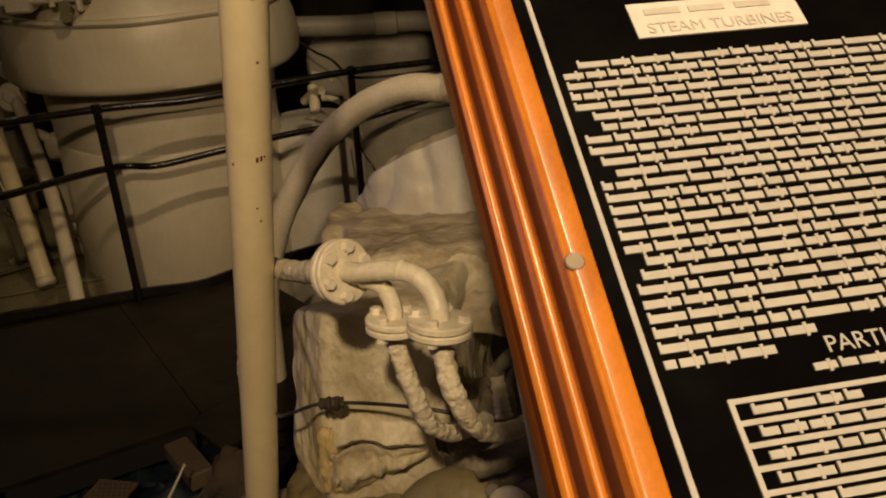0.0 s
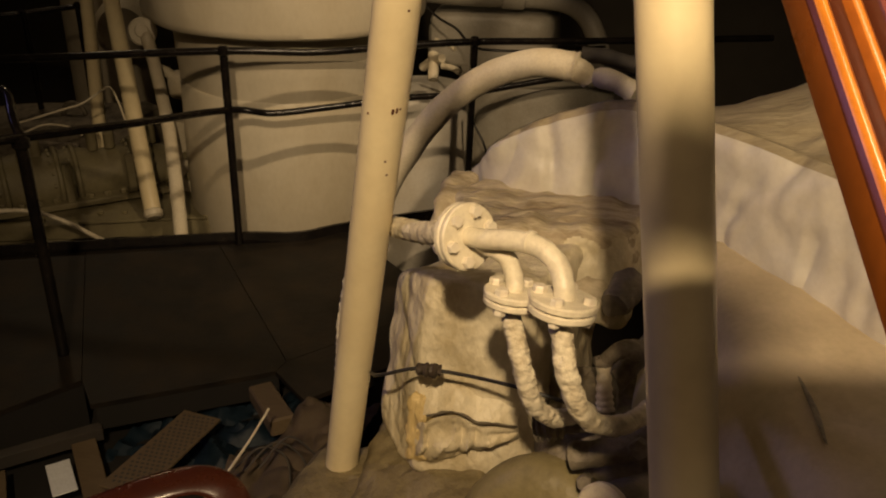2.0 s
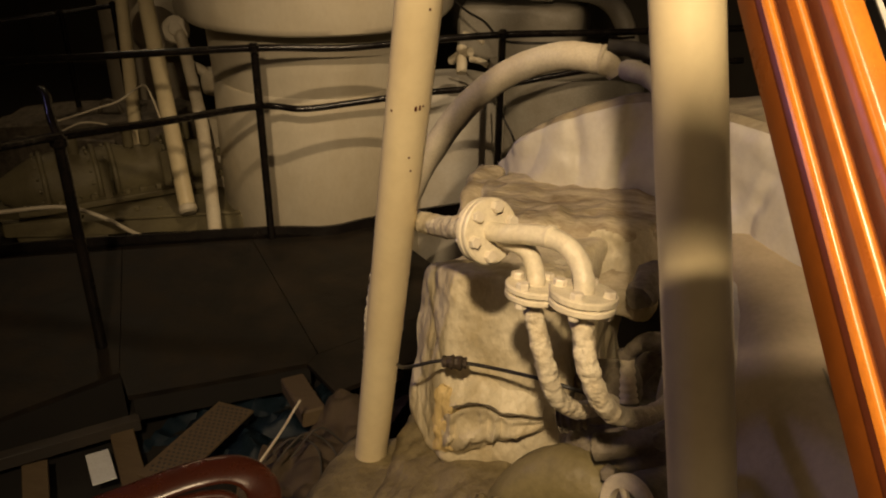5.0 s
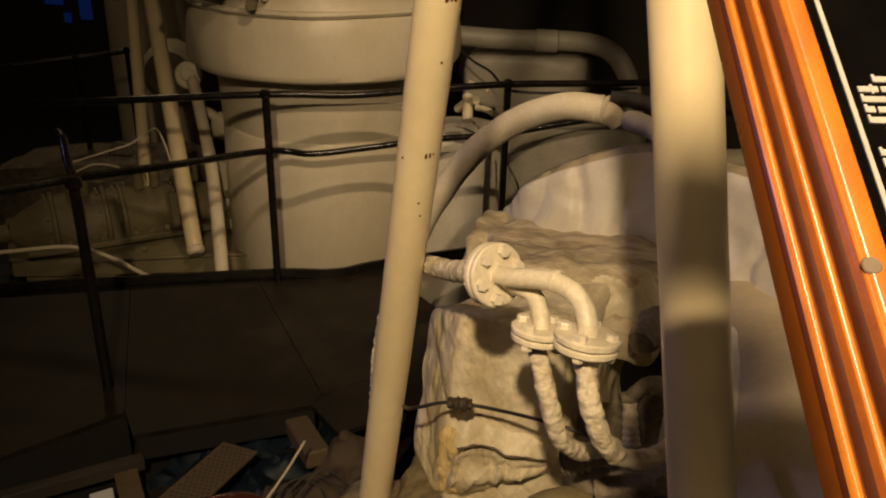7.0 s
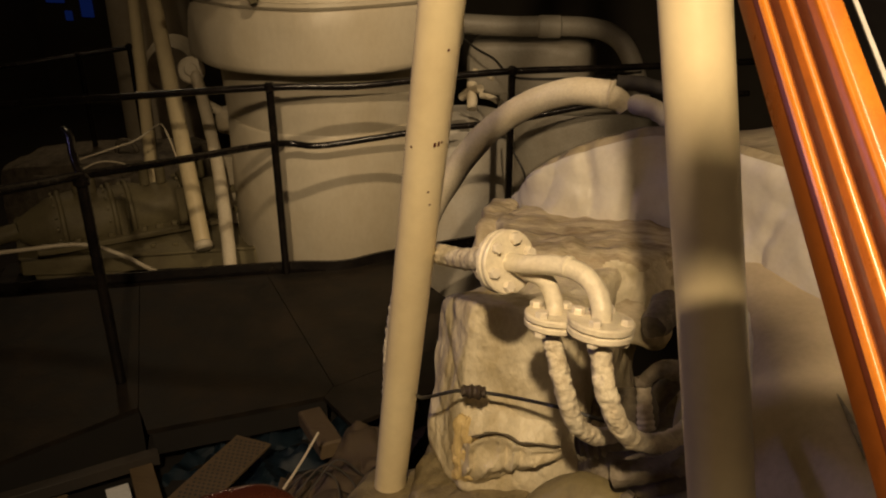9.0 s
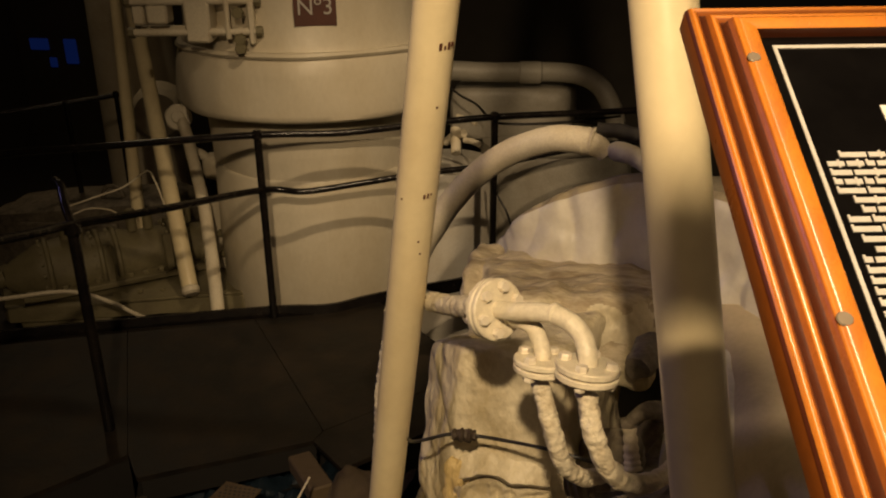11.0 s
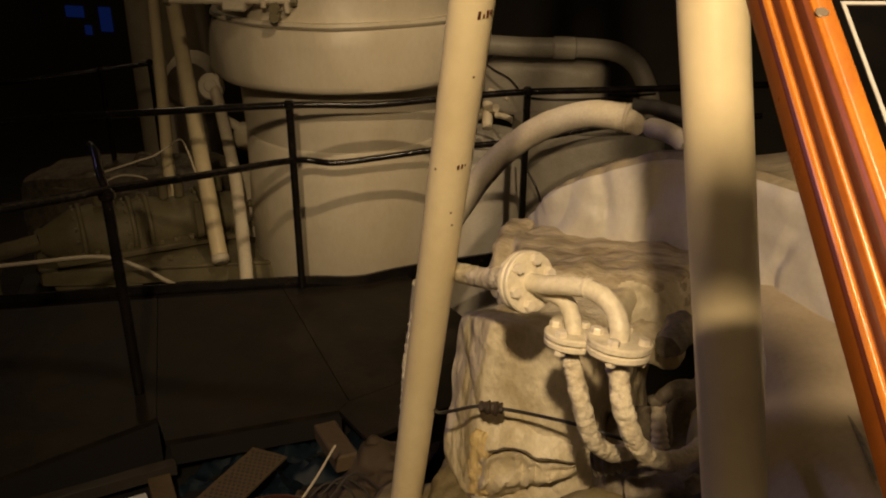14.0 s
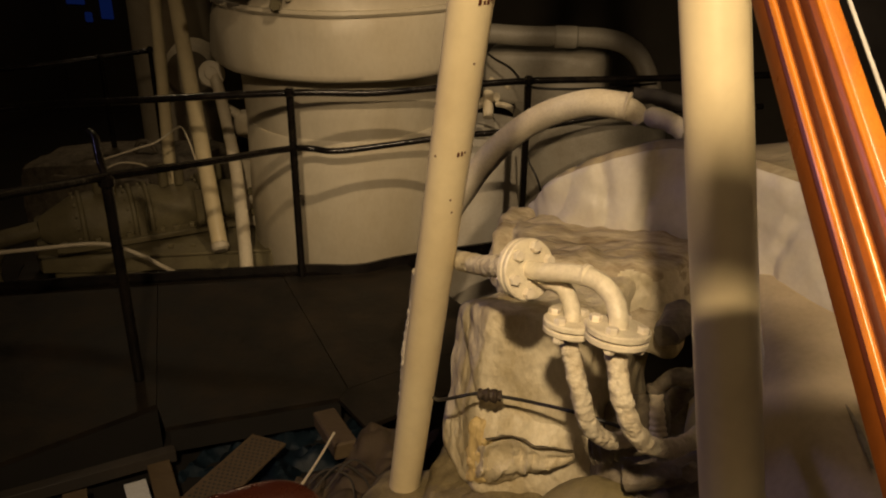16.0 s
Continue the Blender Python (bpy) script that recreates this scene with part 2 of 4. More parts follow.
def disc_into(bm, centre, axis, radius, thick, seg=28, bevel=0.003, inner=0.0):
    """A turned disc, bevelled at both rims, round the axis."""
    z = Vector(axis).normalized()
    x = z.orthogonal().normalized()
    y = z.cross(x)
    h = thick / 2
    prof = [(radius - bevel, -h), (radius, -h + bevel), (radius, h - bevel), (radius - bevel, h)]
    if inner:
        prof += [(inner, h), (inner, -h)]
    rings = []
    for r, t in prof:
        rings.append([bm.verts.new(Vector(centre) + z * t + (x * math.cos(2 * math.pi * k / seg) + y * math.sin(2 * math.pi * k / seg)) * r) for k in range(seg)])
    pairs = list(zip(rings, rings[1:])) + ([(rings[-1], rings[0])] if inner else [])
    for a, b in pairs:
        for k in range(seg):
            bm.faces.new((a[k], a[(k + 1) % seg], b[(k + 1) % seg], b[k]))
    if not inner:
        bm.faces.new(rings[0][::-1])
        bm.faces.new(rings[-1])
    bmesh.ops.recalc_face_normals(bm, faces=bm.faces)
    return bm


def disc(*a, **k):
    return disc_into(bmesh.new(), *a, **k)


def lathe(profile, centre=(0, 0, 0), axis=(0, 0, 1), seg=64, rough=0.0, rough_scale=5.0):
    """A turned body from (radius, height) pairs, with uneven skin."""
    bm = bmesh.new()
    z = Vector(axis).normalized()
    x = z.orthogonal().normalized()
    y = z.cross(x)
    rings = []
    for r, t in profile:
        ring = []
        for k in range(seg):
            d = x * math.cos(2 * math.pi * k / seg) + y * math.sin(2 * math.pi * k / seg)
            p = Vector(centre) + z * t + d * r
            ring.append(bm.verts.new(p + d * rough * noise.noise(p * rough_scale)))
        rings.append(ring)
    for a, b in zip(rings, rings[1:]):
        for k in range(seg):
            bm.faces.new((a[k], a[(k + 1) % seg], b[(k + 1) % seg], b[k]))
    bm.faces.new(rings[0][::-1])
    bm.faces.new(rings[-1])
    bmesh.ops.recalc_face_normals(bm, faces=bm.faces)
    return bm


def block(corners, power=9.0, cuts=18, rough=0.006, rough_scale=9.0, fold=0.0):
    """A lumpy, rounded body in the eight corners (x, then y, then z fastest: low to high)."""
    bm = bmesh.new()
    bmesh.ops.create_cube(bm, size=2)
    bmesh.ops.subdivide_edges(bm, edges=bm.edges[:], cuts=cuts, use_grid_fill=True)
    c = [Vector(p) for p in corners]
    for v in bm.verts:
        p = v.co
        s = sum(abs(a) ** power for a in p) ** (1 / power)
        u, w, t = ((a / s + 1) / 2 for a in p)
        q = Vector()
        for k in range(8):
            f = (u if k & 4 else 1 - u) * (w if k & 2 else 1 - w) * (t if k & 1 else 1 - t)
            q += c[k] * f
        v.co = q
    bm.normal_update()
    moves = []
    for v in bm.verts:
        a = rough * noise.noise(v.co * rough_scale) + 0.5 * rough * noise.noise(v.co * rough_scale * 2.3)
        if fold:
            a += fold * (abs(noise.noise(v.co * rough_scale * 1.4 + Vector((7, 3, 1)))) - 0.25)
        moves.append(v.normal * a)
    for v, d in zip(bm.verts, moves):
        v.co += d
    bmesh.ops.recalc_face_normals(bm, faces=bm.faces)
    return bm


def box_into(bm, m, size, bevel=0.0):
    """A bevelled box of that size about the pose m."""
    made = bmesh.ops.create_cube(bm, size=1, matrix=m @ Matrix.Diagonal((*size, 1)))
    if bevel:
        edges = list({e for v in made["verts"] for e in v.link_edges})
        bmesh.ops.bevel(bm, geom=edges, offset=bevel, segments=1, affect="EDGES")
    return bm


def box(m, size, bevel=0.0):
    return box_into(bmesh.new(), m, size, bevel)


def plank(a, b, width, thick, up=(0, 0, 1), bevel=0.002):
    """A straight board from a to b."""
    a, b = Vector(a), Vector(b)
    x = (b - a).normalized()
    y = Vector(up).cross(x).normalized()
    z = x.cross(y)
    m = Matrix((x, y, z)).transposed().to_4x4()
    m.translation = (a + b) / 2
    return box(m, ((b - a).length, width, thick), bevel)


# ---- the hull of the engine room ----
def slab(name, lo, hi, mat, label):
    lo, hi = Vector(lo), Vector(hi)
    ob = part(name, box(Matrix.Translation((lo + hi) / 2), hi - lo, 0.004), mat, smooth=False)
    return tagged(ob, label, "structure", kind="structure")


slab("floor", (-7.5, -3.2, -1.40), (4.5, 9.5, -1.30), DARK, "grimy dark bilge floor under the machinery")
slab("ceiling", (-7.5, -3.2, 3.60), (4.5, 9.5, 3.70), WALL, "dark painted steel deck head over the engine room")
slab("wall_north", (-7.5, 9.5, -1.40), (4.5, 9.62, 3.70), WALL, "dark steel bulkhead behind the turbines")
slab("wall_south", (-7.5, -3.32, -1.40), (4.5, -3.2, 3.70), WALL, "dark steel bulkhead closing the engine room")
slab("wall_east", (4.5, -3.32, -1.40), (4.62, 9.62, 3.70), WALL, "dark steel bulkhead closing the engine room")
slab("wall_west", (-7.62, -3.32, -1.40), (-7.5, 9.62, 3.70), WALL, "dark steel bulkhead in deep shade")

# ---- the steel walkway with its plates ----
FLOOR_Z = -0.37


def plate(corners, thick=0.02):
    bm = bmesh.new()
    top = [bm.verts.new(Vector((x, y, FLOOR_Z))) for x, y in corners]
    low = [bm.verts.new(Vector((x, y, FLOOR_Z - thick))) for x, y in corners]
    bm.faces.new(top)
    bm.faces.new(low[::-1])
    for k in range(len(corners)):
        j = (k + 1) % len(corners)
        bm.faces.new((top[j], top[k], low[k], low[j]))
    bmesh.ops.recalc_face_normals(bm, faces=bm.faces)
    return bm


walkway = thing(empty("walkway"), "dark oily steel walkway of loose floor plates", "walkway", kind="structure")
PLATES = [
    [(-4.60, 2.42), (-2.36, 3.50), (-1.791, 2.576), (-2.75, 1.278)],
    [(-2.358, 3.503), (-1.788, 3.735), (-1.114, 2.876), (-1.127, 2.805), (-1.680, 2.456), (-1.789, 2.577)],
    [(-1.785, 3.737), (-1.43, 3.87), (-1.22, 4.05), (-0.60, 3.46), (-1.111, 2.879)],
    [(-1.111, 2.875), (-0.598, 3.457), (-0.45, 3.25), (-0.96, 2.66), (-1.125, 2.803)],
]
for c in PLATES:
    part("floor_plate", plate(c), STEEL, walkway, smooth=False)
part("toe_plate", tube([(-4.6, 2.47, -0.37), (-2.9, 3.28, -0.37), (-2.23, 3.58, -0.37), (-1.70, 3.80, -0.37), (-1.43, 3.88, -0.37), (-1.22, 4.06, -0.37), (-0.6, 4.5, -0.37)],
     1.0, per=6, profile=[(-0.008, -0.03), (0.008, -0.03), (0.008, 0.05), (-0.008, 0.05)], up=(0, 0, 1)), BLACK, walkway, "black-painted steel edge strip")
part("edge_beam", plank((-2.75, 1.29, -0.52), (-1.80, 2.588, -0.52), 0.02, 0.26), BILGE, walkway, "black steel side beam")
part("edge_beam", plank((-1.675, 2.475, -0.44), (-1.125, 2.822, -0.44), 0.02, 0.10), BILGE, walkway)
part("lower_bar", plank((-2.62, 1.60, -0.485), (-1.655, 2.462, -0.485), 0.045, 0.05), DARK, walkway, "brown bar below the walkway edge")

# ---- the black railing ----
railing = thing(empty("railing"), "black-painted tubular steel guard railing, slightly bent", "railing")


def post(foot, top, r=0.019):
    bm = tube([foot, top], r, per=1, seg=12)
    disc_into(bm, Vector(top), (0, 0, 1), r * 1.45, 0.05, seg=12, bevel=0.012)
    return bm


A, B, C, D = (-1.697, 3.773), (-0.667, 4.333), (-1.953, 2.714), (-3.86, 5.35)
part("post", post((*A, -0.37), (*A, 0.579)), BLACK, railing)
part("post", post((*B, -0.37), (*B, 0.579)), BLACK, railing)
part("post", post((*C, -0.37), (*C, 0.485), 0.021), BLACK, railing)
part("post", post((*D, -0.60), (*D, 0.301)), BLACK, railing)
part("post", post((-3.558, 5.50, -0.60), (-3.558, 5.50, 0.344), 0.016), BLACK, railing)
part("top_rail", tube([(-3.95, 3.05, 0.40), (-3.0, 3.55, 0.47), (-2.4, 3.62, 0.53), (*A, 0.579), (-1.35, 3.93, 0.565), (-1.05, 4.12, 0.570), (*B, 0.579), (-0.1, 4.6, 0.57), (0.8, 5.0, 0.57)], 0.017, seg=12), BLACK, railing)
part("mid_rail", tube([(-1.905, 1.9, 0.692), (-1.94, 2.2, 0.621), (-1.955, 2.5, 0.549), (*C, 0.503), (-1.85, 3.15, 0.42), (*A, 0.309), (-1.52, 3.86, 0.285), (-1.30, 3.97, 0.30), (-1.0, 4.15, 0.32), (*B, 0.33), (-0.16, 4.55, 0.40), (0.5, 4.8, 0.42)], 0.0160, seg=12), BLACK, railing)
part("rail_hook", tube([(-1.95, 2.72, 0.485), (-2.00, 2.76, 0.545), (-2.06, 2.83, 0.605), (-2.11, 2.87, 0.615)], 0.016, seg=10), BLACK, railing)
part("far_rail", tube([(-5.4, 4.6, 0.19), (-4.429, 5.0, 0.249), (*D, 0.301), (-3.558, 5.50, 0.340)], 0.018, seg=10), BLACK, railing)

# ---- the two slanting cream poles ----
def mark_bars(parent, base, along, across, out, cells):
    bm = bmesh.new()
    for u, v, w, h in cells:
        m = Matrix((across, along, out)).transposed().to_4x4()
        m.translation = Vector(base) + across * u + along * v
        box_into(bm, m, (w, h, 0.0012))
    return part("painted_mark", bm, RUST, parent, "small rust-red painted marks", smooth=False)


def pole(foot, top, r, name, label):
    ob = thing(empty(name), label, "pole")
    part("shaft", tube([foot, top], r, per=24, seg=40, rough=0.0006, rough_scale=16), CREAM, ob)
    way = (Vector(top) - Vector(foot)).normalized()
    part("foot_weld", disc(Vector(foot) + way * 0.01, way, r * 1.14, 0.03, seg=40, bevel=0.012), CREAM_OLD, ob, "uneven painted weld at the foot")
    return ob


P1_FOOT, P1_TOP = Vector((-0.604, 1.992, -0.04)), Vector((-0.119, 1.447, 3.05))
pole_one = pole(P1_FOOT, P1_TOP, 0.0425, "slanting_pole", "slanting cream-painted steel pole with small red marks")
ax1 = (P1_TOP - P1_FOOT).normalized()
out1 = Vector((0.42, -0.90, 0.1))
out1 = (out1 - ax1 * out1.dot(ax1)).normalized()
acr1 = ax1.cross(out1)
for zz, cells in ((1.035, [(0, 0, 0.005, 0.009), (0.009, 0, 0.004, 0.010), (0.016, 0.002, 0.003, 0.004)]),
                  (1.335, [(0, 0, 0.006, 0.013), (0.010, -0.003, 0.004, 0.007), (0.018, 0, 0.005, 0.014), (0.025, 0.003, 0.004, 0.008)])):
    at = P1_FOOT + ax1 * ((zz - P1_FOOT.z) / ax1.z)
    turned = (out1 * math.cos(0.42) + acr1 * math.sin(0.42)).normalized()
    mark_bars(pole_one, at + turned * 0.0427 - ax1.cross(turned) * 0.012, ax1, ax1.cross(turned), turned, cells)
for zz, a in ((1.02, -0.95), (0.93, 0.1), (1.22, 0.3), (0.90, 0.25)):
    at = P1_FOOT + ax1 * ((zz - P1_FOOT.z) / ax1.z)
    turned = (out1 * math.cos(a) + acr1 * math.sin(a)).normalized()
    mark_bars(pole_one, at + turned * 0.0425, ax1, ax1.cross(turned), turned, [(0, 0, 0.004, 0.004)])
P2_FOOT, P2_TOP = Vector((0.247, 1.10, -0.04)), Vector((-0.27, 1.78, 3.04))
pole(P2_FOOT, P2_TOP, 0.0455, "slanting_pole", "stout cream-painted slanting steel pole, shaded lower down")

# ---- the tall turbine casing with its number ----
TUB = Vector((-1.75, 4.69, 0))
tub = thing(empty("turbine_casing"), "tall round cream-painted turbine casing with an overhanging band", "turbine")
part("lower_body", lathe([(0.575, -1.30), (0.575, -0.9), (0.57, -0.4), (0.575, 0.1), (0.585, 0.30), (0.60, 0.62)], TUB, seg=96, rough=0.02, rough_scale=3), TUBPAINT, tub)
part("lagging_sheet", lathe([(0.584, -0.62), (0.592, -0.60), (0.594, -0.2), (0.592, 0.235), (0.584, 0.25)], TUB, seg=96, rough=0.012, rough_scale=2.5), TUBPAINT, tub, "cream lagging sheet wrapped round the body")
part("overhanging_band", lathe([(0.58, 0.580), (0.68, 0.580), (0.728, 0.585), (0.741, 0.597), (0.746, 0.622), (0.744, 0.70), (0.735, 0.80), (0.715, 0.875), (0.70, 0.895), (0.58, 0.90)], TUB, seg=120, rough=0.024, rough_scale=3.5), TUBPAINT, tub)
part("seam", lathe([(0.60, 0.885), (0.715, 0.89), (0.725, 0.905), (0.715, 0.92), (0.60, 0.925)], TUB, seg=120, rough=0.024, rough_scale=3.5), TUBPAINT, tub, "raised painted seam")
part("upper_body", lathe([(0.70, 0.90), (0.675, 0.95), (0.665, 1.1), (0.66, 2.2), (0.5, 2.4)], TUB, seg=96, rough=0.01, rough_scale=3), TUBPAINT, tub)

for p, d in (((-1.50, 4.232, 1.08), 1),):
    sign = thing(empty("number_sign"), "small brown number plate with white lettering on the casing", "sign")
    out = Vector((0.39, -0.92, 0)).normalized()
    across = Vector((0.92, 0.39, 0)).normalized()
    base = TUB + out * 0.672 + Vector((0, 0, 1.125))
    m = Matrix((across, Vector((0, 0, 1)), out)).transposed().to_4x4()
    m.translation = base
    part("plate", box(m, (0.20, 0.17, 0.008), 0.002), SIGN, sign, smooth=False)
    cu = bpy.data.curves.new("lettering", "FONT")
    cu.body, cu.size, cu.align_x, cu.align_y, cu.extrude = "N\u00ba3", 0.105, "CENTER", "CENTER", 0.0008
    tmp = bpy.data.objects.new("lettering", cu)
    me = bpy.data.meshes.new_from_object(tmp)
    bpy.data.objects.remove(tmp)
    me.materials.append(PLATE)
    t = new("lettering", me)
    t.parent, t.matrix_basis = sign, m @ Matrix.Translation((0, 0, 0.0055))


# ---- bolts and flanges ----
def hex_mesh(name, r, h, mat):
    bm = bmesh.new()
    rings = []
    for rr, z in ((r, 0), (r, h * 0.75), (r * 0.86, h)):
        rings.append([bm.verts.new((rr * math.cos(math.pi * k / 3), rr * math.sin(math.pi * k / 3), z)) for k in range(6)])
    for a, b in zip(rings, rings[1:]):
        for k in range(6):
            bm.faces.new((a[k], a[(k + 1) % 6], b[(k + 1) % 6], b[k]))
    bm.faces.new(rings[0][::-1])
    bm.faces.new(rings[-1])
    me = bpy.data.meshes.new(name)
    bm.to_mesh(me)
    bm.free()
    me.materials.append(mat)
    return me


HEX = hex_mesh("bolt", 0.0105, 0.010, BOLT)
HEX_BIG = hex_mesh("bolt", 0.024, 0.026, DULL)


def bolt(place, axis, parent, mesh=None, size=1.0, turn=0.0):
    ob = new("bolt", mesh or HEX)
    ob.parent = parent
    q = Vector(axis).to_track_quat("Z", "Y").to_matrix().to_4x4()
    ob.matrix_basis = Matrix.Translation(place) @ q @ pose(0, 0, 0, 0, 0, turn) @ Matrix.Diagonal((size, size, size, 1))
    return ob


def flange(centre, axis, r, parent, count=4, phase=0.0, both=True, thick=0.0125):
    """Two bolted flange rings with a dark joint between them."""
    c, z = Vector(centre), Vector(axis).normalized()
    x = z.orthogonal().normalized()
    y = z.cross(x)
    ring = part("flange_ring", disc(c + z * thick * 0.58, z, r, thick, bevel=0.0025, seg=36), PIPE_CREAM, parent)
    low = part("flange_ring", disc(c - z * thick * 0.58, z, r * 0.985, thick, bevel=0.0025, seg=36), PIPE_CREAM, parent)
    for k in range(count):
        a = 2 * math.pi * k / count + phase
        d = (x * math.cos(a) + y * math.sin(a)) * r * 0.74
        bolt(c + d + z * thick * 1.08, z, ring, turn=17 * k, size=random.uniform(0.95, 1.1))
        if both:
            bolt(c + d - z * thick * 1.08, -z, low, turn=31 * k, size=random.uniform(0.9, 1.05))


steam = thing(empty("flanged_pipes"), "twin cream-painted small steam pipes with bolted flanges", "pipe")
V_AXIS = Vector((0.72, -0.60, 0.26)).normalized()
V_C = Vector((-0.245, 1.608, 0.872))
INLET = [(-0.610, 2.02, 0.10), (-0.597, 2.01, 0.26), (-0.581, 2.00, 0.43), (-0.565, 2.03, 0.56), (-0.535, 2.06, 0.64), (-0.495, 2.00, 0.69), (-0.435, 1.89, 0.737), (-0.36, 1.770, 0.790), V_C - V_AXIS * 0.01]
part("inlet_pipe", tube(INLET, 0.0215, seg=26, per=26, rough=0.0036, rough_scale=60, turns=0.0010), ROPE_LAG, steam, "rope-lagged painted pipe")
flange(V_C, V_AXIS, 0.058, steam, 6, 0.45, thick=0.013)
F2_AXIS, F1_AXIS = Vector((0.05, 0.16, 0.98)).normalized(), Vector((0.03, 0.16, 0.98)).normalized()
F2_C, F1_C = Vector((-0.068, 1.487, 0.832)), Vector((-0.150, 1.545, 0.803))
part("elbow_pipe", tube([V_C + V_AXIS * 0.012, V_C + V_AXIS * 0.05, (-0.150, 1.553, 0.901), (-0.110, 1.535, 0.901), (-0.082, 1.516, 0.884), (-0.070, 1.497, 0.862), F2_C + F2_AXIS * 0.010, F2_C], 0.0172, seg=20, per=10, rough=0.0006, rough_scale=60), PIPE_CREAM, steam)
part("collar", disc((-0.131, 1.546, 0.9045), (0.8, -0.5, 0.08), 0.0192, 0.014, bevel=0.004, seg=24), PIPE_CREAM, steam, "raised weld collar")
part("elbow_pipe", tube([V_C + V_AXIS * 0.010 + Vector((0.012, 0.02, -0.02)), (-0.205, 1.598, 0.862), (-0.172, 1.585, 0.855), (-0.156, 1.566, 0.838), F1_C + F1_AXIS * 0.020, F1_C], 0.0155, seg=20, per=10, rough=0.0006, rough_scale=60), PIPE_CREAM, steam)
flange(F1_C, F1_AXIS, 0.050, steam, 4, 0.3, thick=0.0115)
flange(F2_C, F2_AXIS, 0.0545, steam, 4, 0.55, thick=0.0125)
part("stub", tube([F1_C - F1_AXIS * 0.01, F1_C - F1_AXIS * 0.05], 0.011, per=1, seg=14), DARK, steam, "bare dark pipe stub")
part("stub", tube([F2_C - F2_AXIS * 0.01, F2_C - F2_AXIS * 0.05], 0.011, per=1, seg=14), DARK, steam, "bare dark pipe stub")
part("lagged_leg", tube([F1_C - F1_AXIS * 0.030, (-0.138, 1.527, 0.735), (-0.121, 1.512, 0.685), (-0.099, 1.525, 0.612), (-0.058, 1.578, 0.547), (0.0, 1.68, 0.50)], 0.0165, seg=26, per=26, rough=0.0028, rough_scale=75, turns=0.0006, pitch=0.013), ROPE_LAG, steam, "rope-lagged painted leg")
part("lagged_leg", tube([F2_C - F2_AXIS * 0.030, (-0.058, 1.462, 0.765), (-0.047, 1.450, 0.728), (-0.022, 1.462, 0.661), (0.019, 1.507, 0.602), (0.083, 1.593, 0.562), (0.16, 1.75, 0.55)], 0.0175, seg=26, per=26, rough=0.0028, rough_scale=75, turns=0.0006, pitch=0.013), ROPE_LAG, steam, "rope-lagged painted leg")

# ---- the lagged low casing with its ledge ----
lagged = thing(empty("lagged_casing"), "lumpy lagged machine casing under many coats of cream paint", "machine casing")
part("lower_block", block([
    (-0.392, 1.866, 0.10), (-0.364, 1.922, 0.618), (-0.522, 2.05, 0.08), (-0.495, 2.13, 0.495),
    (-0.06, 1.885, 0.12), (-0.135, 1.915, 0.605), (0.02, 2.35, 0.10), (0.02, 2.35, 0.64)], power=18, cuts=56, rough=0.012, rough_scale=8, fold=0.005), LAGGING, lagged)
part("ledge", block([
    (-0.30, 2.06, 0.47), (-0.285, 2.14, 0.645), (-0.52, 2.50, 0.40), (-0.455, 2.56, 0.585),
    (0.07, 2.09, 0.43), (0.055, 2.19, 0.65), (0.24, 2.75, 0.40), (0.24, 2.75, 0.62)], power=14, cuts=64, rough=0.015, rough_scale=11, fold=0.008), LEDGE, lagged)
ledge = bpy.data.objects["ledge"]
ledge.data.materials.append(LAGGING)
for f in ledge.data.polygons:
    if f.normal.z < 0.45 + 0.5 * noise.noise(f.center * 16):
        f.material_index = 1
part("ledge_lump", block([
    (-0.47, 2.36, 0.48), (-0.455, 2.40, 0.60), (-0.47, 2.58, 0.48), (-0.44, 2.60, 0.61),
    (-0.36, 2.36, 0.50), (-0.38, 2.42, 0.60), (-0.34, 2.60, 0.50), (-0.36, 2.60, 0.60)], power=6, cuts=12, rough=0.012, rough_scale=14), LEDGE, lagged)
def along(points, u):
    """A place on the broken line through the points, u from 0 to 1."""
    k = min(int(u * (len(points) - 1)), len(points) - 2)
    return Vector(points[k]).lerp(Vector(points[k + 1]), u * (len(points) - 1) - k)


SLIT = smooth_path([(-0.372, 1.870, 0.262), (-0.352, 1.872, 0.276), (-0.303, 1.874, 0.300), (-0.265, 1.874, 0.297), (-0.232, 1.874, 0.282), (-0.190, 1.876, 0.284), (-0.145, 1.880, 0.272)], 6)
HEM = smooth_path([(-0.392, 1.872, 0.142), (-0.350, 1.872, 0.138), (-0.311, 1.872, 0.156), (-0.275, 1.873, 0.180), (-0.245, 1.874, 0.200), (-0.195, 1.877, 0.222), (-0.140, 1.884, 0.246)], 6)


def sheet(n, m, place, thick=0.003):
    """A thin uneven sheet whose place(u, v) gives its points."""
    bm = bmesh.new()
    rows = [[bm.verts.new(place(i / n, j / m)) for i in range(n + 1)] for j in range(m + 1)]
    for p, q in zip(rows, rows[1:]):
        for i in range(n):
            bm.faces.new((p[i], q[i], q[i + 1], p[i + 1]))
    bmesh.ops.recalc_face_normals(bm, faces=bm.faces)
    bmesh.ops.solidify(bm, geom=bm.faces[:], thickness=thick)
    return bm


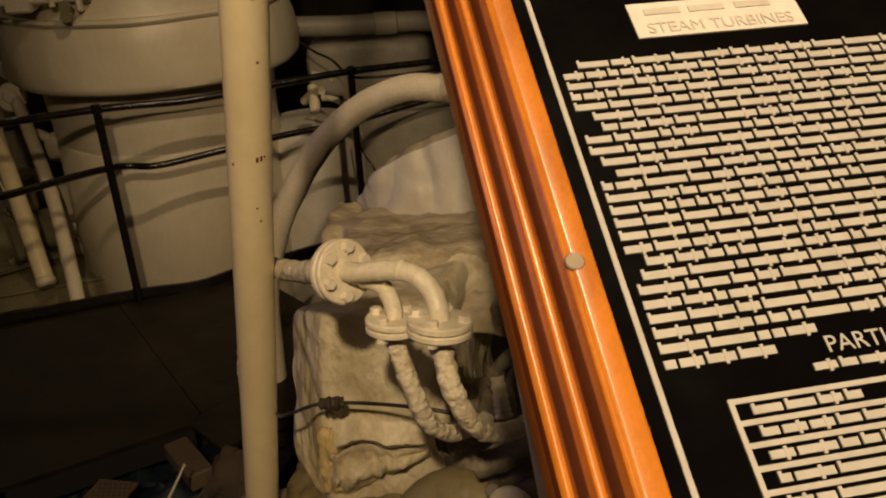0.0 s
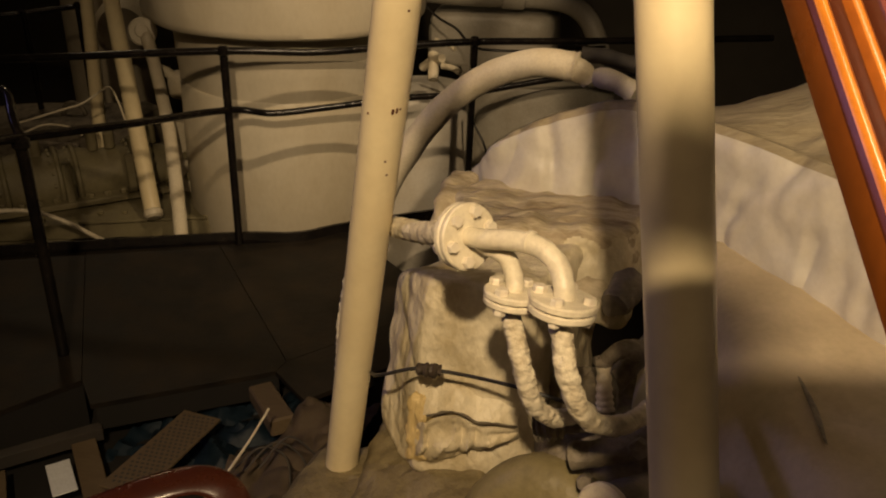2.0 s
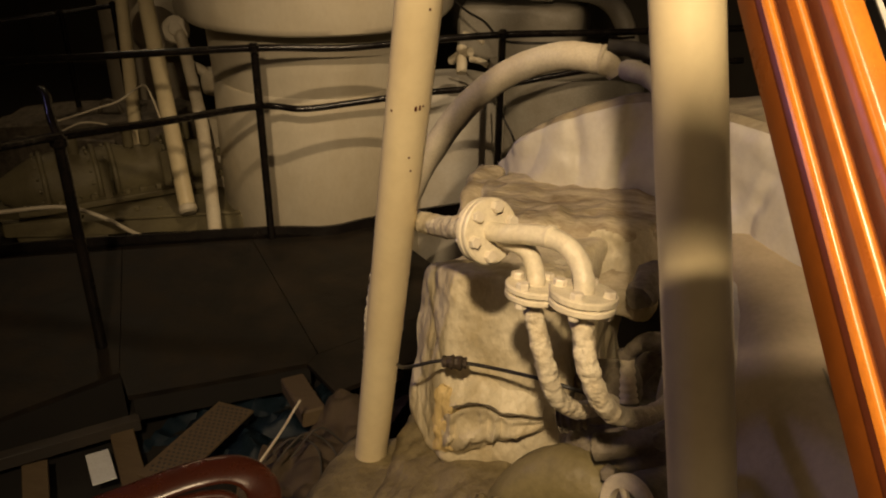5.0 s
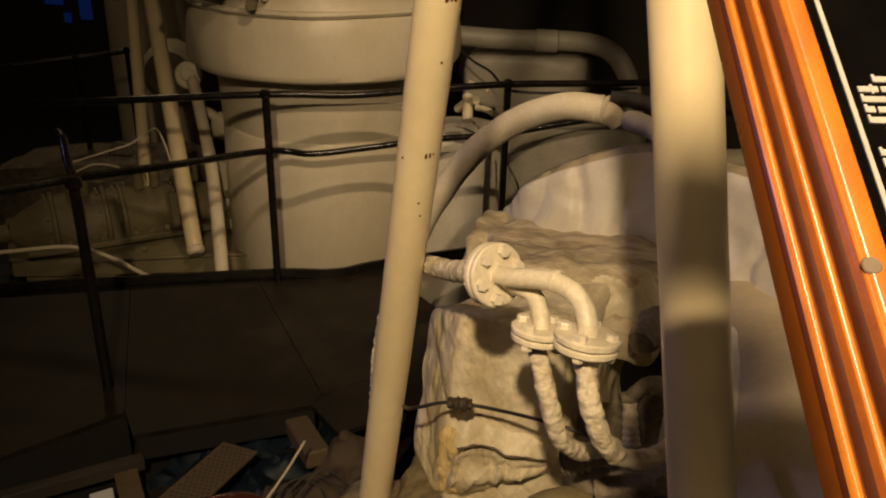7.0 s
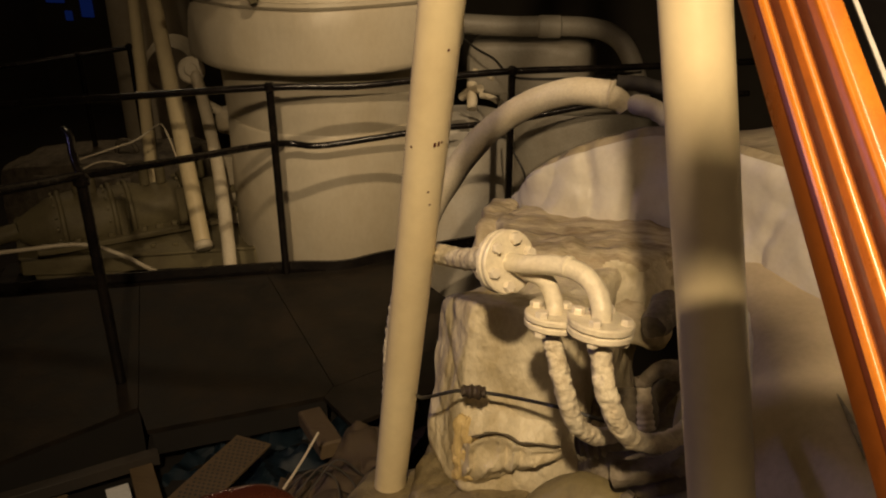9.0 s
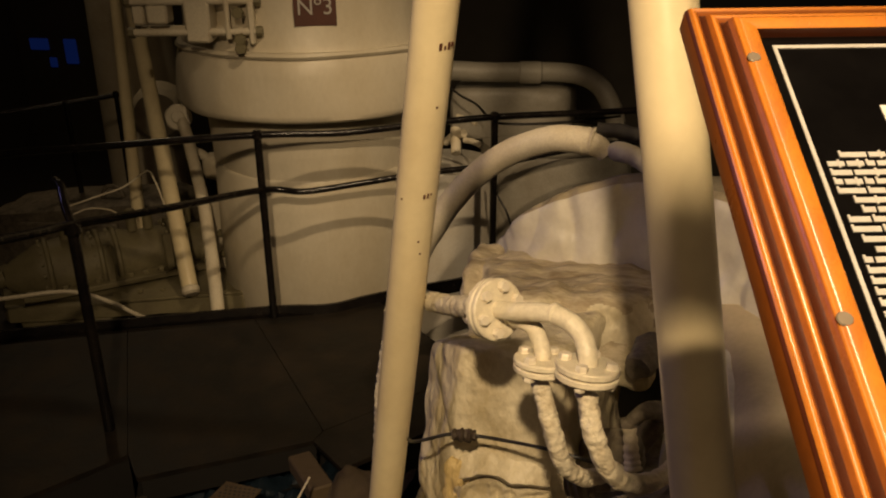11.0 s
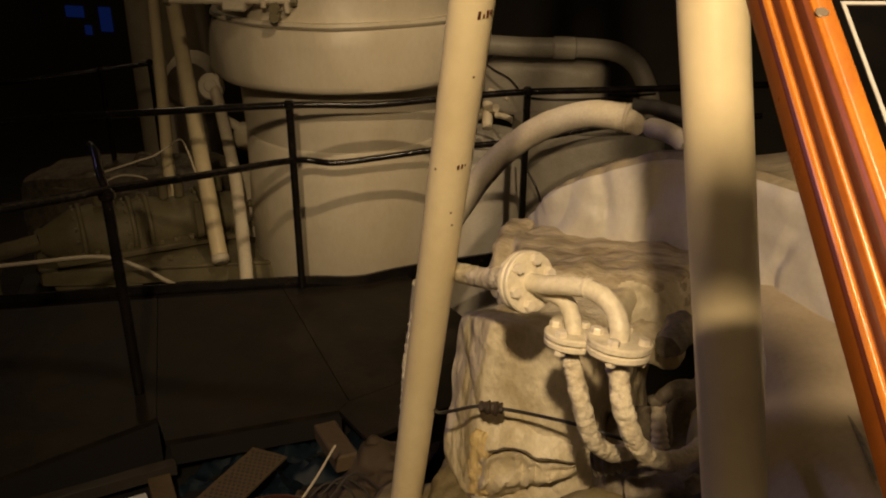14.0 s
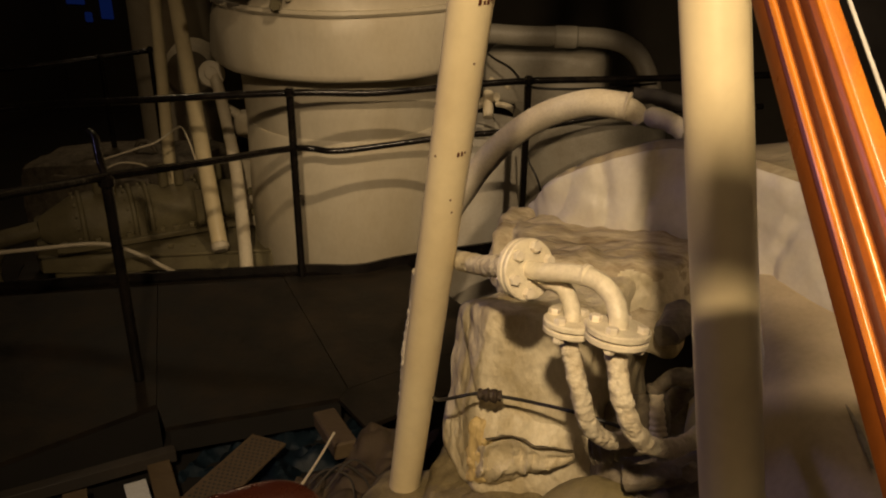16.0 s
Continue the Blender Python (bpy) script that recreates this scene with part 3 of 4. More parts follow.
def cloth_place(u, v):
    """Sagging cloth under the slit, in folds that gather towards the lower corner."""
    p = along(SLIT, u).lerp(along(HEM, u), v)
    w = 4.6 * u ** 0.8 + 0.9 * (v - 0.4) * (1 - u) + 0.5 * noise.noise(p * 16)
    crease = abs((w % 1.0) - 0.45) / 0.55
    out = 0.022 * crease * math.sin(math.pi * min(1, 0.12 + v * 0.8)) + 0.010 * noise.noise(p * 30) * v
    out += 0.022 * math.exp(-((v - 0.55) / 0.30) ** 2) + 0.020 * math.exp(-(v / 0.22) ** 2)
    out *= min(1.0, 7 * u, 7 * (1 - u)) ** 0.6
    return p + Vector((0.15 * out, -out, 0.004 * noise.noise(p * 34)))


def hole_shade_place(u, v):
    """Dark sheet for the shade inside the pocket, seen over the cloth's sagging rim."""
    p = along(SLIT, u)
    gap = 0.0052 * math.sin(math.pi * u) ** 0.5 * (0.75 + 0.5 * abs(math.sin(5.5 * u + 0.6)))
    return p + Vector((0, -0.012 * math.sin(math.pi * u) ** 0.4, gap * (1 - 2 * v) + 0.007))


def lip_place(u, v):
    """The rim of the lagging over the pocket, a little raised."""
    p = along(SLIT, u)
    gap = 0.0052 * math.sin(math.pi * u) ** 0.5 * (0.75 + 0.5 * abs(math.sin(5.5 * u + 0.6)))
    out = (0.019 * v ** 1.5 + 0.005 * noise.noise(p * 26 + Vector((0, 0, 3 * v)))) * min(1.0, 5 * u, 5 * (1 - u)) - 0.024 * (1 - v) ** 2
    return p + Vector((0, -out, 0.045 * (1 - v) + gap + 0.006 + 0.004 * v * noise.noise(p * 60)))


part("torn_cloth", sheet(60, 30, cloth_place), LAGGING, lagged, "sagging torn lagging cloth in folds")
# No opening is cut: the brown sheet itself gives the pocket's shade.
part("pocket", sheet(40, 4, hole_shade_place), GRIME_SHADE, lagged, "dark sheet standing for the shade inside the torn pocket")
part("torn_lip", sheet(60, 12, lip_place), LAGGING, lagged, "overhanging torn edge of the lagging")
part("yellowed_flap", block([
    (-0.405, 1.858, 0.14), (-0.402, 1.872, 0.325), (-0.39, 1.93, 0.15), (-0.39, 1.94, 0.31),
    (-0.340, 1.846, 0.14), (-0.352, 1.862, 0.325), (-0.34, 1.93, 0.16), (-0.34, 1.94, 0.31)], power=5, cuts=18, rough=0.008, rough_scale=30, fold=0.008), YELLOWED, lagged, "yellowed torn paper flap")


def casing_wall(plan, levels, mat, name, parent, label="", rise=None, rough=0.012, per=14, top=()):
    """A wall that follows a plan line, with a section of (inset, height) pairs."""
    line = smooth_path([(x, y, 0) for x, y in plan], per)
    n = len(line)
    bm = bmesh.new()
    rows = []
    for k, p in enumerate(line):
        way = (line[min(k + 1, n - 1)] - line[max(k - 1, 0)]).normalized()
        inn = Vector((-way.y, way.x, 0))
        s = rise(k / (n - 1)) if rise else 1.0
        row = []
        flat = min(1.0, max(0.0, (k / (n - 1) - 0.35) / 0.25))
        for d, z in list(levels) + [(d, hi * flat + lo * (1 - flat)) for d, hi, lo in top]:
            q = p + inn * d
            q.z = levels[0][1] + (z - levels[0][1]) * s
            a = rough * noise.noise(q * 7) + 0.4 * rough * noise.noise(q * 19)
            a -= 0.55 * rough * max(0.0, 1 - 5 * abs(noise.noise(Vector((q.x * 6, q.y * 6, q.z * 2.6 + 3)))))
            row.append(bm.verts.new(q - inn * a + Vector((0, 0, a * 0.5))))
        rows.append(row)
    for a, b in zip(rows, rows[1:]):
        for k in range(len(levels) + len(top) - 1):
            bm.faces.new((a[k], b[k], b[k + 1], a[k + 1])).material_index = 1 if k > len(levels) - 4 else 0
    bmesh.ops.recalc_face_normals(bm, faces=bm.faces)
    return part(name, bm, mat, parent, label)


drum = thing(empty("turbine_cover"), "broad domed turbine cover with thick uneven cream paint", "turbine")
WALL_LEVELS = [(0.012 * k / 24, 0.40 + 0.44 * k / 24) for k in range(25)] + [(0.02, 0.862), (0.04, 0.878), (0.055, 0.874)]
TOP_LEVELS = [(0.075, 0.876, 0.872), (0.13, 0.893, 0.855), (0.22, 0.925, 0.815), (0.34, 0.97, 0.74), (0.46, 1.015, 0.65), (0.60, 1.055, 0.5), (0.75, 1.06, 0.3)]
casing_wall([(-0.46, 2.80), (-0.40, 2.62), (-0.28, 2.50), (-0.10, 2.46), (0.04, 2.44), (0.17, 2.36), (0.29, 2.26), (0.40, 2.13), (0.51, 1.99), (0.66, 1.72), (0.78, 1.35)],
            WALL_LEVELS, CASING, "cover", drum, rise=lambda s: 0.17 + 0.83 * math.sin(min(1.0, s / 0.40) * math.pi / 2), top=TOP_LEVELS, rough=0.022, per=26)
cover = bpy.data.objects["cover"]
cover.data.materials.append(DUSTY)
part("cover_foot", block([
    (0.10, 1.60, 0.05), (0.265, 1.90, 0.560), (0.16, 2.5, 0.05), (0.20, 2.5, 0.62),
    (0.30, 1.15, 0.05), (0.50, 1.25, 0.545), (1.0, 2.2, 0.05), (0.9, 2.2, 0.62)], power=9, cuts=72, rough=0.012, rough_scale=4), FOOTPAINT, drum, "smooth brownish flared foot of the cover")
for a, b, w in (((0.388, 1.795, 0.5665), (0.402, 1.60, 0.5625), 0.009), ((0.470, 1.815, 0.569), (0.495, 1.75, 0.567), 0.008)):
    part("slot", tube([a, Vector(a).lerp(Vector(b), 0.5) + Vector((0.004, 0, 0)), b], lambda u: 0.002 + w * math.sin(math.pi * u) * 0.5, seg=10, per=8, profile=[(math.cos(0.628 * k), 0.25 * math.sin(0.628 * k)) for k in range(10)], up=(0, 0, 1)), GRIME_SHADE, drum, "dark grimy slot in the cover's foot")
part("side_bulge", block([
    (0.05, 1.70, 0.10), (0.10, 1.84, 0.50), (0.10, 2.2, 0.10), (0.14, 2.2, 0.58),
    (0.26, 1.62, 0.10), (0.26, 1.80, 0.52), (0.4, 2.2, 0.10), (0.4, 2.2, 0.58)], power=3.5, cuts=18, rough=0.01, rough_scale=6), CASING, drum)

# ---- cable with its taped joint ----
cable = thing(empty("cable"), "thin black cable with a taped joint across the lagging", "cable")
part("sheath", tube([(-0.60, 2.05, 0.22), (-0.515, 1.95, 0.315), (-0.475, 1.86, 0.375), (-0.435, 1.815, 0.416), (-0.368, 1.804, 0.449), (-0.306, 1.811, 0.447), (-0.227, 1.790, 0.458), (-0.137, 1.735, 0.488), (-0.04, 1.72, 0.48)], 0.0042, seg=10), CABLE, cable)
part("taped_joint", tube([(-0.366, 1.804, 0.449), (-0.352, 1.804, 0.450), (-0.338, 1.805, 0.449), (-0.322, 1.808, 0.449), (-0.312, 1.810, 0.448)], lambda u: 0.0075 + 0.0075 * math.sin(math.pi * u) ** 0.5 + 0.0022 * math.sin(21 * u), seg=14, per=12, rough=0.004, rough_scale=110), GUM, cable, "lumpy brown taped joint")

# ---- dark fittings between the casing and the legs ----
fit = thing(empty("drain_valve"), "small grimy valve with a ribbed bonnet among the pipe legs", "valve")
part("valve_body", block([(-0.03, 1.80, 0.36), (-0.02, 1.80, 0.47), (-0.02, 1.88, 0.36), (-0.02, 1.88, 0.47), (0.07, 1.78, 0.36), (0.06, 1.78, 0.48), (0.06, 1.88, 0.36), (0.06, 1.88, 0.48)], power=3.5, cuts=12, rough=0.008, rough_scale=30), GRIME_SHADE, fit)
part("bonnet", tube([(0.036, 1.755, 0.448), (0.030, 1.770, 0.480), (0.022, 1.79, 0.53)], lambda u: 0.019 - 0.005 * u + 0.0014 * math.sin(34 * u), seg=20, per=14), CREAM_OLD, fit, "ribbed cream bonnet")
part("gland_nut", disc((0.020, 1.795, 0.538), (-0.1, 0.3, 1), 0.021, 0.018, seg=6, bevel=0.003), GRIME_SHADE, fit)
part("lever", tube([(0.020, 1.79, 0.545), (0.040, 1.785, 0.570), (0.062, 1.79, 0.578), (0.085, 1.81, 0.565)], lambda u: 0.012 + 0.010 * u, seg=14, rough=0.003), GRIME_SHADE, fit, "dark stubby lever")
part("pipe", tube([(0.05, 1.86, 0.44), (0.085, 1.87, 0.50), (0.11, 1.90, 0.52), (0.13, 1.96, 0.50)], 0.024, seg=16, rough=0.003), GRIME_SHADE, fit)
coil = thing(empty("pipe_union"), "grimy ribbed pipe union where a lagged leg ends", "pipe union")
part("union_nut", tube([(-0.098, 1.70, 0.422), (-0.075, 1.70, 0.430), (-0.045, 1.71, 0.436)], lambda u: 0.026 + 0.0035 * math.sin(30 * u), seg=18, per=14), GRIME_SHADE, coil)
part("union_tail", tube([(-0.05, 1.71, 0.435), (0.0, 1.73, 0.43), (0.04, 1.77, 0.42)], 0.018, seg=14, rough=0.002), GRIME_SHADE, coil)
manifold = thing(empty("drain_manifold"), "grimy drain manifold lying under the pipe legs", "manifold")
part("manifold_body", block([(-0.10, 1.76, 0.10), (-0.09, 1.78, 0.33), (-0.10, 2.0, 0.10), (-0.08, 2.0, 0.40), (0.16, 1.68, 0.10), (0.15, 1.72, 0.36), (0.2, 2.0, 0.10), (0.18, 2.0, 0.42)], power=6, cuts=20, rough=0.022, rough_scale=13), GRIME_SHADE, manifold)
part("cross_pipe", tube([(-0.02, 1.69, 0.375), (0.03, 1.685, 0.395), (0.09, 1.70, 0.41), (0.15, 1.75, 0.42)], 0.026, seg=18, rough=0.006, rough_scale=35), GRIME_SHADE, manifold)
part("plug", disc((0.105, 1.67, 0.435), (-0.3, -0.9, 0.3), 0.020, 0.03, seg=6, bevel=0.003), GRIME_SHADE, manifold)
part("plug", disc((0.012, 1.655, 0.345), (-0.2, -0.9, 0.4), 0.017, 0.03, seg=6, bevel=0.003), GRIME_SHADE, manifold)
stub = thing(empty("lagged_stub"), "short lagged pipe stub poking from under the ledge", "pipe")
part("stub_body", tube([(0.07, 2.12, 0.55), (0.05, 2.06, 0.545), (0.04, 2.02, 0.54)], lambda u: 0.040 - 0.010 * u * u, seg=18, rough=0.010, rough_scale=30), GRIME_SHADE, stub)

# ---- the oily base with the pole's foot ----
base = thing(empty("machine_base"), "greenish oily machine base with lumpy paint", "machine base")
part("base_body", block([
    (-0.80, 1.52, -1.30), (-0.74, 1.60, 0.035), (-0.98, 2.15, -1.30), (-0.70, 2.08, -0.035),
    (0.08, 1.35, -1.30), (0.03, 1.46, 0.165), (0.1, 2.3, -1.30), (-0.12, 2.12, 0.06)], power=14, cuts=30, rough=0.022, rough_scale=6), GREEN, base)
part("elbow", tube([(-0.20, 1.75, 0.06), (-0.155, 1.755, 0.165), (-0.090, 1.75, 0.228), (-0.02, 1.735, 0.240), (0.035, 1.69, 0.208), (0.07, 1.63, 0.14), (0.09, 1.57, 0.03)], 0.068, seg=28, per=10, rough=0.004, rough_scale=12), OLIVE, base, "thick greenish pipe elbow")
part("base_saddle", block([
    (-0.60, 1.66, -0.60), (-0.540, 1.70, 0.025), (-0.58, 2.14, -0.60), (-0.525, 2.14, 0.090),
    (-0.18, 1.66, -0.60), (-0.20, 1.72, 0.135), (-0.18, 2.14, -0.60), (-0.20, 2.12, 0.180)], power=12, cuts=34, rough=0.016, rough_scale=12), GREEN, base, "lumpy grimy fillet under the lagging")
part("bracket", tube([(-0.66, 1.46, 0.06), (-0.60, 1.52, 0.10), (-0.50, 1.52, 0.11), (-0.42, 1.46, 0.08)], 0.032, seg=16, rough=0.003), GREEN, base)
for x, y, z, r in ((-0.265, 1.565, 0.225, 0.019), (-0.200, 1.585, 0.235, 0.019), (-0.318, 1.515, 0.195, 0.017), (-0.235, 1.61, 0.215, 0.014), (-0.105, 1.56, 0.205, 0.015)):
    part("cap_nut", disc((x, y, z + 0.035), (0, -0.15, 1), r, 0.045, seg=18, bevel=0.008), GREEN, base)
part("small_pipe", tube([(-0.17, 1.50, 0.18), (-0.165, 1.52, 0.235), (-0.145, 1.55, 0.270), (-0.120, 1.575, 0.278), (-0.105, 1.59, 0.26)], 0.0065, seg=10), CREAM_OLD, base)

# ---- cream handwheel valve ----
wheel = thing(empty("handwheel_valve"), "small cream-painted valve handwheel with a brass-tipped spindle", "valve")
W_C, W_AX = Vector((0.050, 1.555, 0.360)), Vector((-0.62, -0.72, 0.26)).normalized()
wx = W_AX.orthogonal().normalized()
wy = W_AX.cross(wx)
part("rim", disc(W_C, W_AX, 0.062, 0.022, seg=40, bevel=0.005, inner=0.036), CREAM_OLD, wheel)
for k in range(3):
    a = 2 * math.pi * k / 3 + 0.5
    part("spoke", tube([W_C - W_AX * 0.004, W_C + (wx * math.cos(a) + wy * math.sin(a)) * 0.052], 0.008, per=1, seg=10), CREAM_OLD, wheel)
part("hub", disc(W_C, W_AX, 0.015, 0.03, seg=18, bevel=0.005), CREAM_OLD, wheel)
part("spindle", tube([W_C + W_AX * 0.075, W_C - W_AX * 0.14], 0.009, per=1, seg=12), CREAM_OLD, wheel)
part("spindle_tip", disc(W_C + W_AX * 0.075, W_AX, 0.014, 0.02, seg=16, bevel=0.006), GUM, wheel, "dark brass spindle tip")
part("bonnet", tube([W_C - W_AX * 0.03, W_C - W_AX * 0.05, W_C - W_AX * 0.11, W_C - W_AX * 0.22], lambda u: 0.056 - 0.008 * abs(u - 0.4), seg=24), GRIME_SHADE, wheel, "greenish valve bonnet")

# ---- the display board in its varnished frame ----
board = thing(empty("display_board"), "black printed information board in a varnished orange wooden frame", "information board")
E2, E1 = Vector((0.973, 0.233, 0.004)).normalized(), Vector((-0.198, 0.818, 0.541)).normalized()
E1 = (E1 - E2 * E1.dot(E2)).normalized()
N = E2.cross(E1)
BOARD = Matrix((E2, E1, N)).transposed().to_4x4()
BOARD.translation = Vector((0.051, 0.576, 1.399)) - N * 0.014
L, R, LOW, TOP = -0.0225, 0.56, -0.42, 0.2055
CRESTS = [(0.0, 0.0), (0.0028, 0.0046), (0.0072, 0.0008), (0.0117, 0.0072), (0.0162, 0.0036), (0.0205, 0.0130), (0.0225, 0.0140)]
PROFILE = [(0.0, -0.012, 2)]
# Deeper parts take darker tones: stain plus the shade of the valleys.
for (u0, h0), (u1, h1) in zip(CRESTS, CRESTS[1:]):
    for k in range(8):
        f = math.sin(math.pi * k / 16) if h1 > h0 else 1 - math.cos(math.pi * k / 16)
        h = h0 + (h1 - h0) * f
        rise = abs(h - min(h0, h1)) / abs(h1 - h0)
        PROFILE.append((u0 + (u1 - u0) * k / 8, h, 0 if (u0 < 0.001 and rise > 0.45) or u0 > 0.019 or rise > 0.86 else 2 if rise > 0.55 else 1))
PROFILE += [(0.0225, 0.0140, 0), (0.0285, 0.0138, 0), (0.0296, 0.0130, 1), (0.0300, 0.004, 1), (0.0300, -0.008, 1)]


def mitre_side(a, b, inn_a, inn_b):
    """One side of the frame: the moulding swept from corner a to corner b, cut on the mitre."""
    bm = bmesh.new()
    ra = [bm.verts.new(BOARD @ Vector((a[0] + inn_a[0] * u, a[1] + inn_a[1] * u, h))) for u, h, _ in PROFILE]
    rb = [bm.verts.new(BOARD @ Vector((b[0] + inn_b[0] * u, b[1] + inn_b[1] * u, h))) for u, h, _ in PROFILE]
    for k in range(len(PROFILE) - 1):
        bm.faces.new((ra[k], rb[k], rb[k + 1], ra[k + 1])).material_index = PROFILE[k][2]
    bm.faces.new((ra[-1], rb[-1], rb[0], ra[0]))
    bm.faces.new(ra)
    bm.faces.new(rb[::-1])
    bmesh.ops.recalc_face_normals(bm, faces=bm.faces)
    return bm


CORNERS = [((L, LOW), (1, 1)), ((L, TOP), (1, -1)), ((R, TOP), (-1, -1)), ((R, LOW), (-1, 1))]
for (a, ia), (b, ib) in zip(CORNERS, CORNERS[1:] + CORNERS[:1]):
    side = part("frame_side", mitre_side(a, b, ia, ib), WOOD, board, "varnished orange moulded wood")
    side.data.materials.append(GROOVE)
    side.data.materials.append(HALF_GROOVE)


def flat(u0, u1, v0, v1, h, thick=0.0006):
    m = BOARD @ Matrix.Translation(((u0 + u1) / 2, (v0 + v1) / 2, h))
    return m, (u1 - u0, v1 - v0, thick)


m, s = flat(L + 0.026, R - 0.026, LOW + 0.026, TOP - 0.026, 0.004, 0.006)
panel = part("panel", box(m, s), PANEL, board, "glossy black printed panel", smooth=False)
m, s = flat(L + 0.006, R - 0.006, LOW + 0.006, TOP - 0.006, -0.007, 0.006)
part("back_panel", box(m, s), MAHOGANY, board, smooth=False)
FACE = 0.0073
for name, q in (("border_line", (0.0152, 0.0172, -0.37, 0.1690)), ("border_line", (0.0172, 0.517, 0.1666, 0.1690))):
    m, s = flat(*q, FACE)
    part(name, box(m, s), PRINT, panel, smooth=False)
rng = random.Random(5)


def word_line(u0, u1, v, h, parent, short=1.0, name="text_line"):
    """A line of unreadable print as bars of word length."""
    bm = bmesh.new()
    u = u0
    end = u0 + (u1 - u0) * short
    while u < end - 0.003:
        w = min(rng.choice((0.004, 0.006, 0.008, 0.010, 0.013, 0.016)), end - u)
        m, s = flat(u, u + w, v - h / 2, v + h / 2, FACE)
        box_into(bm, m, s)
        tall = rng.random()
        if tall < 0.7:
            m, s = flat(u, u + min(0.0012, w), v - h / 2, v + h * 0.85, FACE + 0.0001)
            box_into(bm, m, s)
        if tall > 0.4 and w > 0.006:
            m, s = flat(u + w * 0.6, u + w * 0.6 + 0.0011, v - h * 0.85, v + h * 0.8, FACE + 0.0002)
            box_into(bm, m, s)
        u += w + 0.0012
    return part(name, bm, PRINT, parent, smooth=False)


INDENT = {0: 0.007, 5: 0.006, 6: 0.008, 9: 0.003, 10: 0.007, 17: 0.006, 18: 0.003}
SHORT = {5: 0.42, 9: 0.30, 16: 0.30, 17: 0.9, 23: 0.12, 24: 0.08}
for k in range(25):
    v = 0.0925 - 0.00545 * k
    word_line(0.0206 + INDENT.get(k, 0.0), 0.50, v, 0.0030, panel, SHORT.get(k, 1.0) if k > 15 else 1.0)
def lettering(text, u, v, size, mat, parent, h, align="LEFT"):
    cu = bpy.data.curves.new("lettering", "FONT")
    cu.body, cu.size, cu.align_x, cu.extrude = text, size, align, 0.0001
    tmp = bpy.data.objects.new("lettering", cu)
    me = bpy.data.meshes.new_from_object(tmp)
    bpy.data.objects.remove(tmp)
    me.materials.append(mat)
    ob = new("lettering", me)
    ob.parent, ob.matrix_basis = parent, BOARD @ Matrix.Translation((u, v, h))
    return ob


FAINT = material("faint_grey_print", (0.33, 0.31, 0.27), 0.6, bump=0.0, stain_amount=0.1)
m, s = flat(0.0575, 0.1335, 0.1045, 0.1245, FACE)
title = part("title_plate", box(m, s), PLATE, panel, "white title plate with faint lettering", smooth=False)
lettering("STEAM TURBINES", 0.0625, 0.1065, 0.0085, FAINT, title, FACE + 0.0006)
for u in (0.064, 0.084, 0.105):
    m, s = flat(u, u + 0.016, 0.1172, 0.1207, FACE + 0.0004)
    part("faint_print", box(m, s), FAINT, title, smooth=False)
lettering("PARTICULARS", 0.0760, -0.0420, 0.0085, PRINT, panel, FACE)
word_line(0.0690, 0.20, -0.0462, 0.0026, panel)
TABLE = (0.0372, 0.30)
for k in range(14):
    v = -0.0535 - 0.0072 * k
    m, s = flat(TABLE[0], TABLE[1], v - 0.0009, v + 0.0009, FACE)
    part("table_line", box(m, s), PRINT, panel, smooth=False)
    word_line(0.0432, 0.16, v - 0.0036, 0.0026, panel, (0.32, 0.7, 0.36, 0.38, 0.55)[k % 5])
m, s = flat(TABLE[0] - 0.0009, TABLE[0] + 0.0009, -0.155, -0.0526, FACE + 0.0001)
part("table_line", box(m, s), PRINT, panel, smooth=False)
for u, v in ((0.0, 0.0), (0.0, 0.1535), (0.0, -0.16), (0.0, -0.32), (0.10, 0.197), (0.26, 0.197), (0.42, 0.197)):
    c = BOARD @ Vector((u, v, 0.0136))
    part("screw", disc(c, N, 0.0036, 0.0012, seg=18, bevel=0.0005), SCREW, board, "dull metal screw")
stand = thing(empty("board_stand"), "dark steel post that carries the information board", "stand")
part("post", tube([(0.45, 0.42, -1.30), (0.45, 0.42, 1.17)], 0.03, per=1, seg=16), DARK, stand)
part("head", plank((0.28, 0.36, 1.19), (0.52, 0.40, 1.19), 0.10, 0.03), DARK, stand)

# ---- mahogany-framed lower board with rounded corner ----
low_board = thing(empty("lower_board"), "rounded dark mahogany frame round a tan panel", "board")
RAIL = [(-1.08, 1.08, 0.36), (-0.985, 1.170, 0.383), (-0.925, 1.222, 0.395), (-0.815, 1.303, 0.418), (-0.722, 1.372, 0.431), (-0.655, 1.396, 0.436), (-0.602, 1.384, 0.420), (-0.572, 1.330, 0.395), (-0.55, 1.25, 0.365), (-0.53, 1.12, 0.33)]
OVAL = [(1.3 * math.cos(math.pi * k / 9), 0.42 * math.sin(math.pi * k / 9)) for k in range(18)]
part("frame", tube(RAIL, 0.023, per=10, profile=OVAL, up=(0, -0.3, 1)), MAHOGANY, low_board)
inner = [(-1.06, 1.06, 0.335), (-0.90, 1.205, 0.372), (-0.812, 1.270, 0.390), (-0.735, 1.325, 0.404), (-0.662, 1.352, 0.410), (-0.625, 1.338, 0.397), (-0.605, 1.285, 0.378), (-0.59, 1.19, 0.35), (-0.58, 1.10, 0.325)]
part("inner_bead", tube(inner, 0.012, per=10, seg=12), MAHOGANY, low_board, "darker inner bead")
bm = bmesh.new()
pts = smooth_path(inner, 6) + [Vector((-0.85, 0.95, 0.30))]
